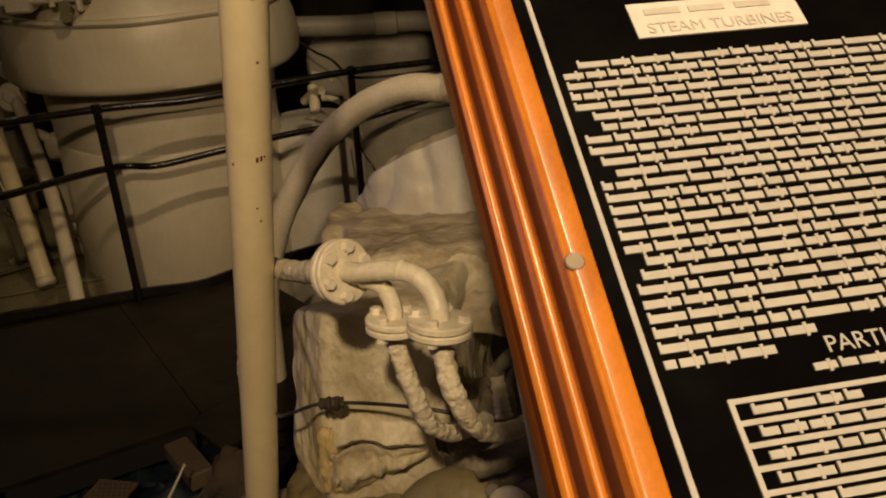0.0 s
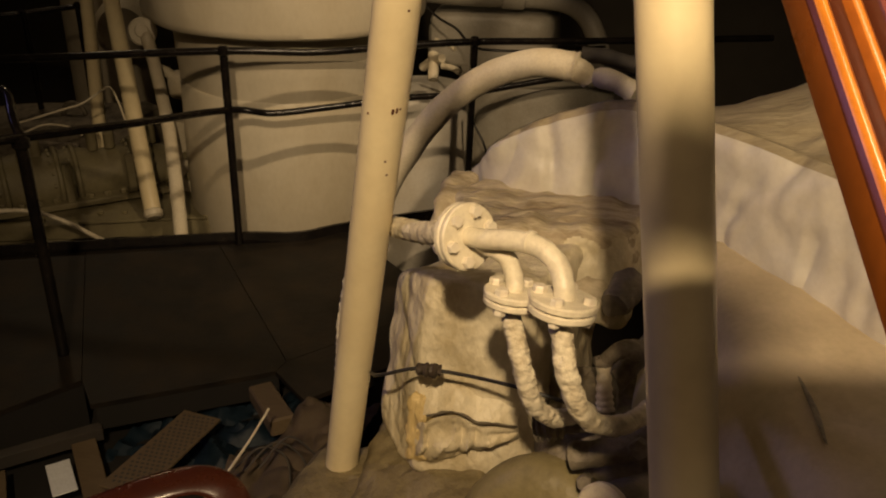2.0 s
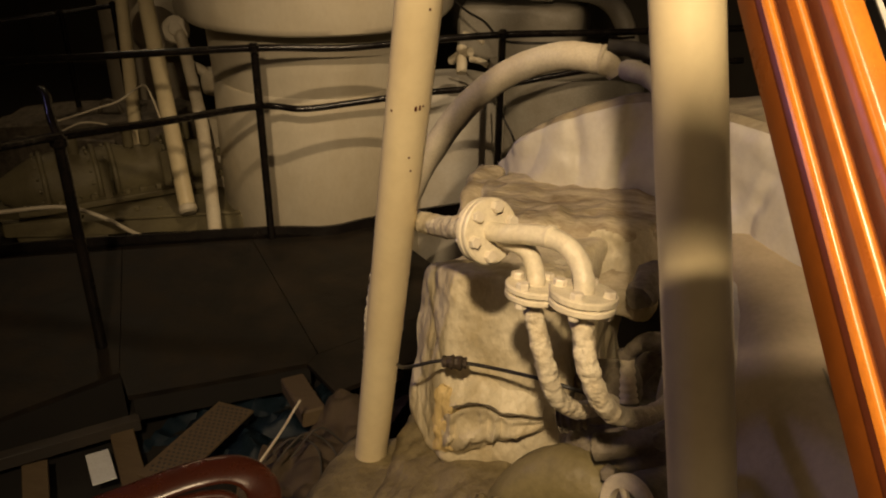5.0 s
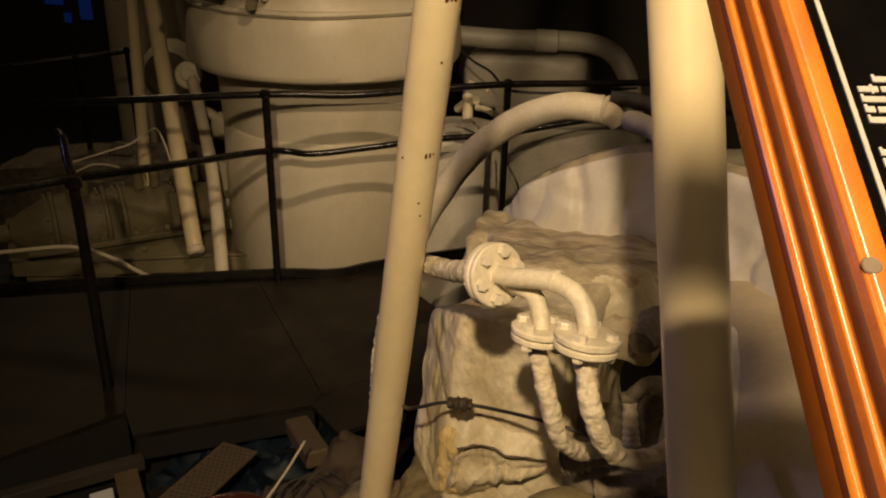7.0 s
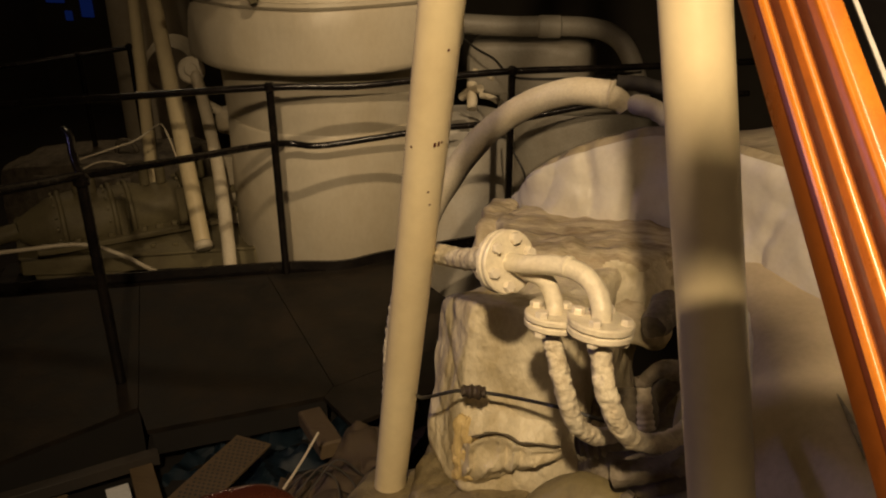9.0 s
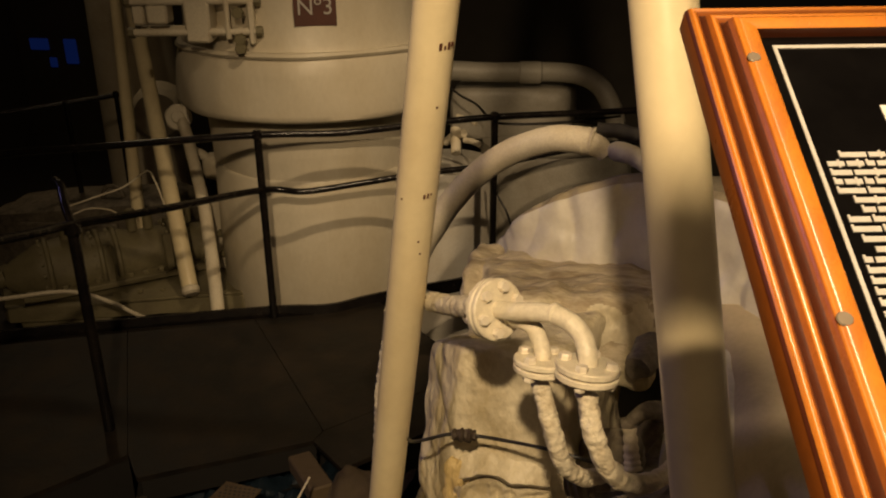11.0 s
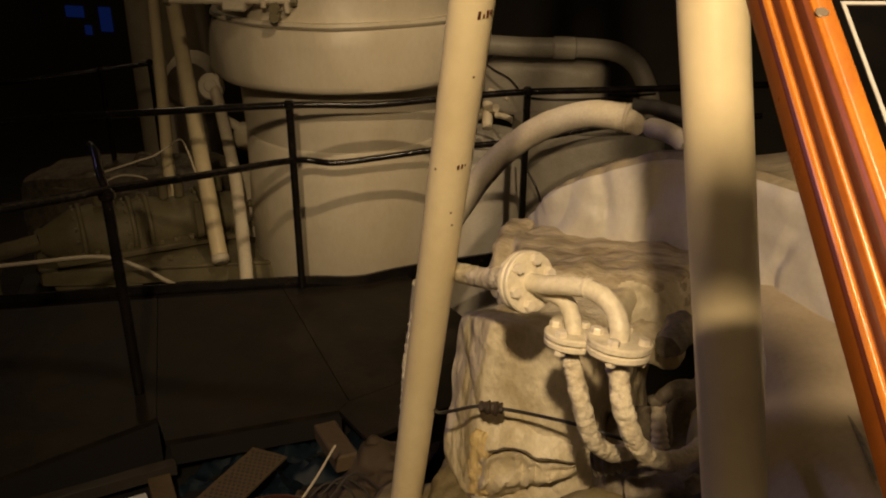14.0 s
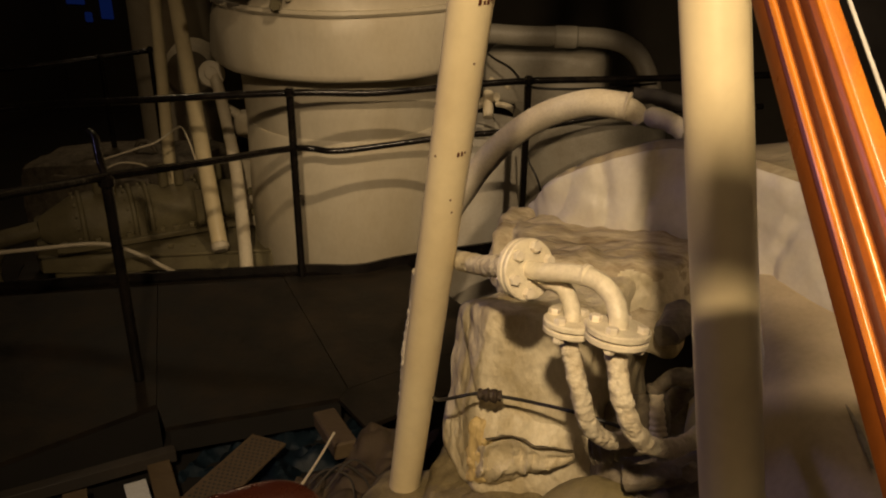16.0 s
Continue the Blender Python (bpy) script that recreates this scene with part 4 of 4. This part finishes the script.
mid = bm.verts.new(Vector((-0.76, 1.16, 0.352)))
vs = [bm.verts.new(p - Vector((0, 0, 0.006))) for p in pts]
for a, b in zip(vs, vs[1:] + vs[:1]):
    bm.faces.new((mid, b, a))
bmesh.ops.recalc_face_normals(bm, faces=bm.faces)
bmesh.ops.solidify(bm, geom=bm.faces[:], thickness=0.01)
part("tan_panel", bm, SLAT, low_board, "plain tan wooden panel")
part("leg", tube([(-0.80, 1.15, -1.30), (-0.80, 1.15, 0.33)], 0.025, per=1, seg=14), DARK, low_board)

# ---- slanting poles and the small valve pipe behind the railing ----
for foot, top, r, label in (((-2.80, 4.37, -0.64), (-3.80, 6.09, 1.53), 0.040, "cream-painted slanting pole behind the railing"),
                            ((-2.312, 4.052, -0.425), (-3.40, 5.52, 1.785), 0.045, "yellowish cream slanting pole behind the railing")):
    ob = thing(empty("slanting_pole"), label, "pole")
    part("shaft", tube([foot, top], r, per=6, seg=28), CREAM, ob)
    part("foot_weld", disc(Vector(foot) + Vector((0, 0, 0.02)), Vector(top) - Vector(foot), r * 1.1, 0.05, seg=28, bevel=0.012), CREAM_OLD, ob)
vp = thing(empty("standpipe_valve"), "thin cream standpipe with a round end flange", "valve")
part("standpipe", tube([(-1.996, 3.760, -1.30), (-1.996, 3.760, -0.584), (-2.032, 3.820, -0.454), (-2.187, 4.100, -0.219), (-2.365, 4.400, -0.013), (-2.581, 4.700, 0.261), (-2.66, 4.81, 0.31), (-2.72, 4.89, 0.36)], 0.036, seg=18, rough=0.003, rough_scale=14), CREAM_OLD, vp)
part("end_flange", disc((-2.72, 4.86, 0.365), (0.40, -0.85, 0.35), 0.082, 0.03, seg=28, bevel=0.008), CREAM_OLD, vp)
part("flange_face", disc((-2.715, 4.842, 0.373), (0.40, -0.85, 0.35), 0.040, 0.02, seg=24, bevel=0.006), CREAM_OLD, vp)
part("side_branch", tube([(-2.60, 4.74, 0.20), (-2.52, 4.78, 0.14), (-2.46, 4.80, 0.02), (-2.40, 4.80, -0.06)], 0.03, seg=14), CREAM_OLD, vp)
part("branch_body", block([(-2.55, 4.74, 0.0), (-2.55, 4.74, 0.16), (-2.55, 4.88, 0.0), (-2.55, 4.88, 0.16), (-2.40, 4.74, 0.0), (-2.40, 4.74, 0.16), (-2.40, 4.88, 0.0), (-2.40, 4.88, 0.16)], power=4, cuts=6, rough=0.01), CREAM_OLD, vp)
bracket = thing(empty("stepped_bracket"), "cream cast bracket with bolted lugs", "bracket")
part("web", plank((-2.36, 4.55, -0.75), (-2.36, 4.55, -0.05), 0.10, 0.06, up=(0, 1, 0)), CREAM_OLD, bracket, smooth=False)
for k in range(4):
    bolt((-2.33, 4.50, -0.62 + 0.13 * k), (0.2, -1, 0), bracket, HEX_BIG, 0.9)

# ---- the pump block and bedplate at the back ----
pump = thing(empty("pump"), "greenish-cream cast pump casing with bolted flanges", "pump")
PA, PB = Vector((-3.38, 3.92, -0.37)), Vector((-2.52, 4.68, -0.37))
way = (PB - PA).normalized()
prof = []
for k in range(41):
    u = k / 40
    prof.append((0.155 + 0.02 * math.sin(5 * u) - (0.09 * max(0, 0.16 - u) / 0.16), u * (PB - PA).length))
part("barrel", lathe(prof, PA, way, seg=40, rough=0.02, rough_scale=6), DULL, pump)
for u in (0.20, 0.44, 0.52, 0.80):
    c = PA.lerp(PB, u)
    rib = part("flange_rib", disc(c, way, 0.195, 0.030, seg=36, bevel=0.008), DULL, pump)
    for k in range(9):
        a = math.pi * (k / 8) - 0.2
        x = Vector((way.y, -way.x, 0))
        bolt(c + x * math.cos(a) * 0.175 + Vector((0, 0, math.sin(a) * 0.175)) - way * 0.025, -way, rib, HEX_BIG, 0.55)
for u, h in ((0.30, 0.12), (0.36, 0.10), (0.62, 0.14), (0.70, 0.10), (0.90, 0.13)):
    c = PA.lerp(PB, u) + Vector((0, 0, 0.15))
    part("top_boss", disc(c + Vector((0, 0, h / 2)), (0, 0, 1), 0.03, h, seg=14, bevel=0.008), DULL, pump)
side = Vector((way.y, -way.x, 0))
foot_a, foot_b = PA.lerp(PB, 0.06) + side * 0.19 + Vector((0, 0, -0.070)), PA.lerp(PB, 0.98) + side * 0.19 + Vector((0, 0, -0.070))
rail = part("mounting_flange", plank(foot_a, foot_b, 0.10, 0.035, bevel=0.006), DULL, pump)
for k in range(12):
    bolt(foot_a.lerp(foot_b, (k + 0.5) / 12) + Vector((0, 0, 0.017)), (0, 0, 1), rail, HEX_BIG, 0.9, turn=19 * k)
for u in (0.47, 0.76):
    part("rib_post", plank(PA.lerp(PB, u) + side * 0.20 + Vector((0, 0, -0.08)), PA.lerp(PB, u) + side * 0.17 + Vector((0, 0, 0.16)), 0.05, 0.04, up=side, bevel=0.008), DULL, pump)
bed = thing(empty("bedplate"), "cream-grey machine bedplate with a row of studs", "machine base")
part("upper_bed", block([(-3.27, 3.74, -0.56), (-3.27, 3.75, -0.47), (-3.75, 4.3, -0.56), (-3.75, 4.3, -0.47), (-2.00, 4.20, -0.56), (-2.00, 4.21, -0.47), (-2.25, 5.0, -0.56), (-2.25, 5.0, -0.47)], power=28, cuts=14, rough=0.006), DULL, bed)
part("bed_skirt", block([(-3.22, 3.82, -0.80), (-3.24, 3.78, -0.555), (-3.5, 4.2, -0.80), (-3.5, 4.2, -0.555), (-2.72, 3.96, -0.80), (-2.74, 3.94, -0.555), (-2.9, 4.3, -0.80), (-2.9, 4.3, -0.555)], power=12, cuts=10, rough=0.012), DULL, bed, "lumpy cast skirt under the bedplate")
part("lower_bed", block([(-3.60, 3.70, -1.30), (-3.60, 3.72, -0.80), (-3.9, 4.3, -1.30), (-3.9, 4.3, -0.80), (-2.0, 4.10, -1.30), (-2.0, 4.12, -0.76), (-2.3, 4.9, -1.30), (-2.3, 4.9, -0.76)], power=24, cuts=12, rough=0.02), DARK, bed)
part("raised_lip", plank((-2.70, 3.955, -0.462), (-2.05, 4.215, -0.462), 0.030, 0.016, bevel=0.004), DULL, bed)
for x, y in ((-2.66, 4.10), (-2.54, 4.14), (-2.28, 4.26), (-2.16, 4.32), (-2.90, 3.93)):
    bolt((x, y, -0.468), (0, 0, 1), bed, HEX_BIG, 0.7, turn=23 * x)
coupling = thing(empty("shaft_fittings"), "dim greenish pipe fittings at the end of the pump", "fittings")
part("shaft_end", tube([(-3.80, 3.62, -0.44), (-3.55, 3.78, -0.40), (-3.38, 3.92, -0.37)], 0.05, seg=18, rough=0.006), DULL, coupling)
part("flange", disc((-3.62, 3.74, -0.415), way, 0.085, 0.04, seg=24, bevel=0.008), DULL, coupling)
part("riser", tube([(-3.46, 3.58, -1.30), (-3.45, 3.60, -0.70), (-3.50, 3.66, -0.52), (-3.56, 3.78, -0.46)], 0.035, seg=16, rough=0.004), DULL, coupling)
wire = thing(empty("loose_hose"), "pale loose hose lying over the bedplate", "hose")
part("hose", tube([(-3.6, 3.25, -0.30), (-3.072, 3.493, -0.27), (-2.78, 3.66, -0.275), (-2.575, 3.69, -0.325), (-2.40, 3.66, -0.37), (-2.20, 3.66, -0.43), (-2.05, 3.75, -0.5)], 0.011, seg=10), CREAM_OLD, wire)
wire2 = thing(empty("thin_wire"), "thin pale wire hanging behind the rail", "wire")
part("wire", tube([(-3.05, 4.07, 0.02), (-2.98, 4.105, 0.04), (-2.87, 4.2, 0.07), (-2.79, 4.286, 0.092), (-2.70, 4.34, 0.155), (-2.655, 4.355, 0.170), (-2.61, 4.34, 0.10), (-2.55, 4.30, -0.02)], 0.0055, seg=8), CREAM_OLD, wire2)
part("wire", tube([(-3.0, 4.05, -0.02), (-2.92, 4.12, 0.01), (-2.84, 4.2, -0.02), (-2.80, 4.25, -0.08)], 0.005, seg=8), CREAM_OLD, wire2)
far_casing = thing(empty("far_casing"), "dim round casing deep in the dark engine room", "turbine")
part("body", lathe([(0.36, -1.30), (0.36, 0.0), (0.35, 1.2), (0.30, 2.4)], (-4.3, 7.0, 0), seg=48, rough=0.01), CREAM_OLD, far_casing)
part("side_drum", lathe([(0.18, 0), (0.22, 0.05), (0.22, 0.35), (0.15, 0.42)], (-3.75, 6.3, 0.0), (-0.4, 0.9, 0), seg=32), CREAM_OLD, far_casing)
dark_block = thing(empty("dark_machine"), "dark brown machine block behind the pump", "machine")
part("body", block([(-4.4, 4.9, -1.30), (-4.4, 4.9, -0.40), (-4.4, 5.5, -1.30), (-4.4, 5.5, -0.40), (-3.0, 5.1, -1.30), (-3.05, 5.1, -0.28), (-3.0, 5.6, -1.30), (-3.0, 5.6, -0.28)], power=12, cuts=8, rough=0.02), GRIME_SHADE, dark_block)
part("cover_plate", box(Matrix.Translation((-3.7, 4.93, -0.58)) @ pose(0, 0, 0, 0, 0, 8), (0.7, 0.03, 0.3), 0.01), GRIME_SHADE, dark_block)
part("lifting_eye", tube([(-3.6, 5.2, -0.36), (-3.55, 5.2, -0.25), (-3.45, 5.2, -0.25), (-3.4, 5.2, -0.36)], 0.015, seg=10), GRIME_SHADE, dark_block)
lights = thing(empty("blue_indicator"), "faint blue lit panel far off in the dark", "lamp")
GLOW = bpy.data.materials.new("blue_glow")
GLOW.use_nodes = True
GLOW.node_tree.nodes["Principled BSDF"].inputs["Base Color"].default_value = (0.01, 0.02, 0.06, 1)
GLOW.node_tree.nodes["Principled BSDF"].inputs["Emission Color"].default_value = (0.05, 0.16, 1.0, 1)
GLOW.node_tree.nodes["Principled BSDF"].inputs["Emission Strength"].default_value = 0.03
for x, z, w, h in ((-6.75, -0.06, 0.17, 0.30), (-7.18, 0.02, 0.26, 0.14), (-7.02, -0.20, 0.10, 0.12)):
    part("lit_pane", box(Matrix.Translation((x, 9.488, z)), (w, 0.03, h), 0.01), GLOW, lights, smooth=False)

# ---- bolted valve gear on the big casing ----
gear = thing(empty("valve_gear"), "cream bolted valve gear on the turbine casing", "valve gear")
GD = Vector((0.97, 0.24, 0)).normalized()
G0 = Vector((-2.03, 3.985, 1.09))
gm = Matrix((GD, Vector((-GD.y, GD.x, 0)), Vector((0, 0, 1)))).transposed().to_4x4()
gm.translation = G0
part("block", box(gm, (0.12, 0.16, 0.24), 0.012), CREAM_OLD, gear)
part("block", box(gm @ Matrix.Translation((-0.19, 0, 0.03)), (0.10, 0.12, 0.13), 0.012), CREAM_OLD, gear)
part("block", box(gm @ Matrix.Translation((-0.28, 0, 0.02)), (0.06, 0.10, 0.12), 0.012), CREAM_OLD, gear)
part("end_plate", box(gm @ Matrix.Translation((0.25, 0.02, 0.0)), (0.03, 0.20, 0.26), 0.008), CREAM_OLD, gear)
for y, z in ((-0.06, 0.07), (-0.06, -0.07), (0.06, 0.07), (0.06, -0.07)):
    a, b = gm @ Vector((-0.30, y, z)), gm @ Vector((0.27, y, z))
    part("tie_rod", tube([a, b], 0.018, per=1, seg=12), CREAM_OLD, gear)
    bolt(b, GD, gear, HEX_BIG, 1.1, 10)
    bolt(a, -GD, gear, HEX_BIG, 1.1, 40)
for z in (0.02, -0.10, -0.14):
    bolt(gm @ Vector((0.20, -0.10, z)), (0.2, -1, 0), gear, HEX_BIG, 1.2, 12)
part("cross_bar", tube([gm @ Vector((0.14, -0.07, -0.10)), gm @ Vector((0.14, -0.07, 0.2))], 0.014, per=1, seg=10), CREAM_OLD, gear)

# ---- grey casing, pipes and fittings behind the second post ----
grey = thing(empty("grey_casing"), "greyish painted casing behind the railing", "turbine")
part("body", lathe([(0.46, -1.30), (0.46, 0.2), (0.45, 0.24), (0.3, 0.26)], (-0.42, 5.25, 0), seg=64, rough=0.012, rough_scale=3), GREYPAINT, grey)
part("upper_box", block([(-1.08, 5.15, 0.22), (-1.08, 5.18, 0.54), (-1.08, 5.7, 0.22), (-1.08, 5.7, 0.54), (-0.34, 5.28, 0.22), (-0.36, 5.30, 0.54), (-0.34, 5.8, 0.22), (-0.34, 5.8, 0.54)], power=10, cuts=12, rough=0.012), GREYPAINT, grey)
part("side_body", lathe([(0.30, -1.30), (0.30, 0.1), (0.28, 0.16)], (-1.03, 4.92, 0), seg=48, rough=0.01), CASING, grey)
hp = thing(empty("bent_pipe"), "pale horizontal pipe bending down behind the casing", "pipe")
part("pipe", tube([(-1.5, 5.05, 0.66), (-1.176, 5.149, 0.655), (-0.82, 5.225, 0.638), (-0.397, 5.321, 0.632), (-0.212, 5.338, 0.575), (-0.107, 5.301, 0.441), (-0.06, 5.28, 0.25), (-0.04, 5.28, -0.2)], 0.058, seg=20), GREYPAINT, hp)
part("coupling", disc((-0.60, 5.27, 0.636), (1, 0.2, -0.01), 0.066, 0.14, seg=24, bevel=0.01), GREYPAINT, hp)
cock = thing(empty("drain_cock"), "small cream valve fitting on the casing side", "valve")
for p, q, r in (((-0.98, 4.62, 0.36), (-0.86, 4.52, 0.44), 0.022), ((-0.92, 4.60, 0.44), (-0.90, 4.50, 0.33), 0.028), ((-0.86, 4.52, 0.40), (-0.76, 4.50, 0.38), 0.016), ((-0.92, 4.64, 0.50), (-0.80, 4.56, 0.48), 0.012)):
    part("fitting", tube([p, Vector(p).lerp(Vector(q), 0.5) + Vector((0, 0, 0.01)), q], r, seg=12, per=6, rough=0.005), CREAM_OLD, cock)
sway = thing(empty("thin_cable"), "thin black cable slung from the casing to the rail", "cable")
part("sheath", tube([(-1.06, 4.90, 0.64), (-0.94, 4.80, 0.585), (-0.82, 4.68, 0.56), (-0.70, 4.42, 0.545), (-0.60, 4.40, 0.53), (-0.35, 4.52, 0.52), (-0.05, 4.68, 0.53)], 0.007, seg=8), CABLE, sway)
part("sheath", tube([(-0.72, 4.60, 0.22), (-0.68, 4.55, 0.10), (-0.62, 4.50, 0.02), (-0.58, 4.50, -0.10)], 0.006, seg=8), CABLE, sway)

# ---- the thick bent pipe over the cover ----
bent = thing(empty("bent_pipe"), "thick cream pipe arching over the railing with an open end", "pipe")
part("pipe", tube([(-0.86, 3.12, 0.05), (-0.79, 3.125, 0.27), (-0.712, 3.125, 0.425), (-0.602, 3.124, 0.590), (-0.483, 3.097, 0.708), (-0.363, 3.048, 0.788), (-0.248, 3.002, 0.832), (-0.136, 2.975, 0.835)], 0.046, seg=28, per=12, rough=0.002, rough_scale=14), CREAM_OLD, bent)
part("lip", disc((-0.130, 2.974, 0.8345), (1, -0.24, -0.06), 0.0485, 0.016, seg=30, bevel=0.006, inner=0.036), CREAM_OLD, bent, "chipped open pipe lip")
part("lower_leg", tube([(-0.86, 3.12, 0.07), (-0.88, 3.12, -0.2), (-0.90, 3.1, -1.30)], 0.052, seg=24, per=6), CREAM_OLD, bent)
part("torn_collar", tube([(-0.155, 2.980, 0.834), (-0.125, 2.972, 0.828), (-0.100, 2.966, 0.812), (-0.082, 2.960, 0.792)], lambda u: 0.0485 - 0.022 * u, seg=24, per=8, rough=0.005, rough_scale=34), CREAM_OLD, bent, "torn lagging collar drooping from the pipe end")
plug = thing(empty("black_coupling"), "black coupling between the pipe and the cover", "coupling")
part("body", tube([(-0.118, 2.985, 0.872), (-0.05, 2.98, 0.872), (0.05, 2.96, 0.86)], 0.026, seg=20, rough=0.006), DARK, plug)
part("stub", tube([(-0.06, 2.93, 0.82), (0.0, 2.88, 0.82), (0.06, 2.84, 0.80)], 0.032, seg=16, rough=0.006), CREAM_OLD, plug, "cream stub pipe")

# ---- clutter below the walkway edge ----
heap = thing(empty("perforated_plank"), "tan perforated metal plank lying aslant", "plank")
PA_, PB_ = Vector((-1.300, 2.540, -0.41)), Vector((-1.365, 2.10, -0.385))
part("sheet", plank(PA_, PB_, 0.150, 0.010, up=(0.0, 0.1, 1)), SLAT, heap, smooth=False)
hole_bm = disc((0, 0, 0), (0.0, 0.06, 1), 0.0058, 0.003, seg=8, bevel=0.0008)
HOLE = bpy.data.meshes.new("hole")
hole_bm.to_mesh(HOLE)
hole_bm.free()
HOLE.materials.append(DARK)
for i in range(7):
    for j in range(20):
        hole = new("hole", HOLE)
        hole.parent = heap
        hole.matrix_basis = Matrix.Translation(PA_.lerp(PB_, 0.05 + 0.045 * j) + Vector((-0.054 + 0.018 * i + (0.009 if j % 2 else 0), 0, 0.0045)))
for a, b, w in (((-1.66, 2.36, -0.462), (-1.38, 2.03, -0.462), 0.080), ((-1.855, 2.146, -0.462), (-1.66, 1.90, -0.462), 0.080)):
    thing(part("timber_offcut", plank(a, b, w, 0.022), SLAT, smooth=False), "bare tan timber offcut below the walkway", "timber", "timber below the walkway")
thing(part("white_card", plank((-1.677, 2.238, -0.447), (-1.566, 2.115, -0.447), 0.076, 0.004), WHITE, smooth=False), "small white card lying by the timber", "card")


def cloth(corner, eu, ev, n=26, amp=0.05, seed=0.0):
    bm = bmesh.new()
    c, eu, ev = Vector(corner), Vector(eu), Vector(ev)
    grid = []
    for i in range(n + 1):
        row = []
        for j in range(n + 1):
            p = c + eu * (i / n) + ev * (j / n)
            k = abs(noise.noise(p * 6 + Vector((seed, 0, 0)))) + 0.5 * abs(noise.noise(p * 14 + Vector((0, seed, 0))))
            row.append(bm.verts.new(p + Vector((0.02 * noise.noise(p * 9), 0, amp * k))))
        grid.append(row)
    for i in range(n):
        for j in range(n):
            bm.faces.new((grid[i][j], grid[i + 1][j], grid[i + 1][j + 1], grid[i][j + 1]))
    bmesh.ops.solidify(bm, geom=bm.faces[:], thickness=0.004)
    return bm


thing(part("tarpaulin", cloth((-1.62, 2.28, -0.60), (0.62, 0.10, 0.02), (0.06, 0.55, 0.0), amp=0.16, seed=3, n=34), BLUE), "crumpled dark blue tarpaulin under the walkway", "tarpaulin")
# Block coloured near black in place of the deep shade under the clutter.
thing(part("bilge_blocks", block([(-2.6, 1.3, -1.30), (-2.6, 1.3, -0.52), (-2.2, 3.2, -1.30), (-2.2, 3.2, -0.65), (-0.9, 1.6, -1.30), (-0.9, 1.6, -0.48), (-0.7, 3.3, -1.30), (-0.7, 3.3, -0.6)], power=20, cuts=10, rough=0.03), BILGE), "near-black block for the shaded void under the clutter", "structure", kind="structure")
thing(part("wooden_block", plank((-1.11, 2.625, -0.33), (-0.935, 2.40, -0.28), 0.085, 0.06, bevel=0.006), SLAT, smooth=False), "worn brown wooden block by the machine base", "wood block")
thing(part("rag", cloth((-0.92, 2.22, -0.27), (0.26, 0.02, 0.04), (0.03, 0.22, 0.03), amp=0.08, seed=8, n=40), RAG), "crumpled dusty rag lying beside the pole foot", "rag")
thing(part("rag", cloth((-1.05, 1.92, -0.34), (0.34, 0.04, 0.06), (0.02, 0.30, 0.05), amp=0.09, seed=21, n=40), RAG), "dark crumpled cloth heaped beside the machine base", "rag")
thing(part("thin_rod", tube([(-0.915, 1.96, -0.09), (-0.918, 2.12, -0.105), (-0.923, 2.27, -0.11)], 0.004, seg=8), CREAM_OLD), "thin pale rod leaning in the clutter", "rod")
wires = thing(empty("loose_wires"), "tangle of loose dark wires beside the base", "wires")
for k in range(3):
    q = Vector((-0.95 + 0.035 * k, 2.04 + 0.02 * k, -0.17))
    part("wire", tube([q, q + Vector((0.06, 0.08, 0.04 + 0.01 * k)), q + Vector((0.13, 0.10, 0.0)), q + Vector((0.18, 0.05 * k, -0.04))], 0.0032, seg=8), DARK, wires)

# ---- unseen box added under the deck head to block the overhead lamp's beam ----
shade_box = thing(empty("unseen_shade_box"), "unseen dark box added under the deck head to shade the pole", "junction box")
# Sized so its shadow falls on the second pole and the cover's foot.
part("box_body", box(Matrix.Translation((0.050, 0.285, 2.022)), (0.135, 0.034, 0.104), 0.004), WALL, shade_box, smooth=False)
part("lid", box(Matrix.Translation((0.050, 0.266, 2.022)), (0.120, 0.004, 0.088), 0.001), WALL, shade_box, smooth=False)
part("gland", disc((0.052, 0.285, 2.080), (0, 0, 1), 0.009, 0.014, seg=14, bevel=0.002), WALL, shade_box)
part("drop_cable", tube([(0.052, 0.285, 2.075), (0.051, 0.287, 2.6), (0.052, 0.285, 3.60)], 0.0035, seg=8), CABLE, shade_box)
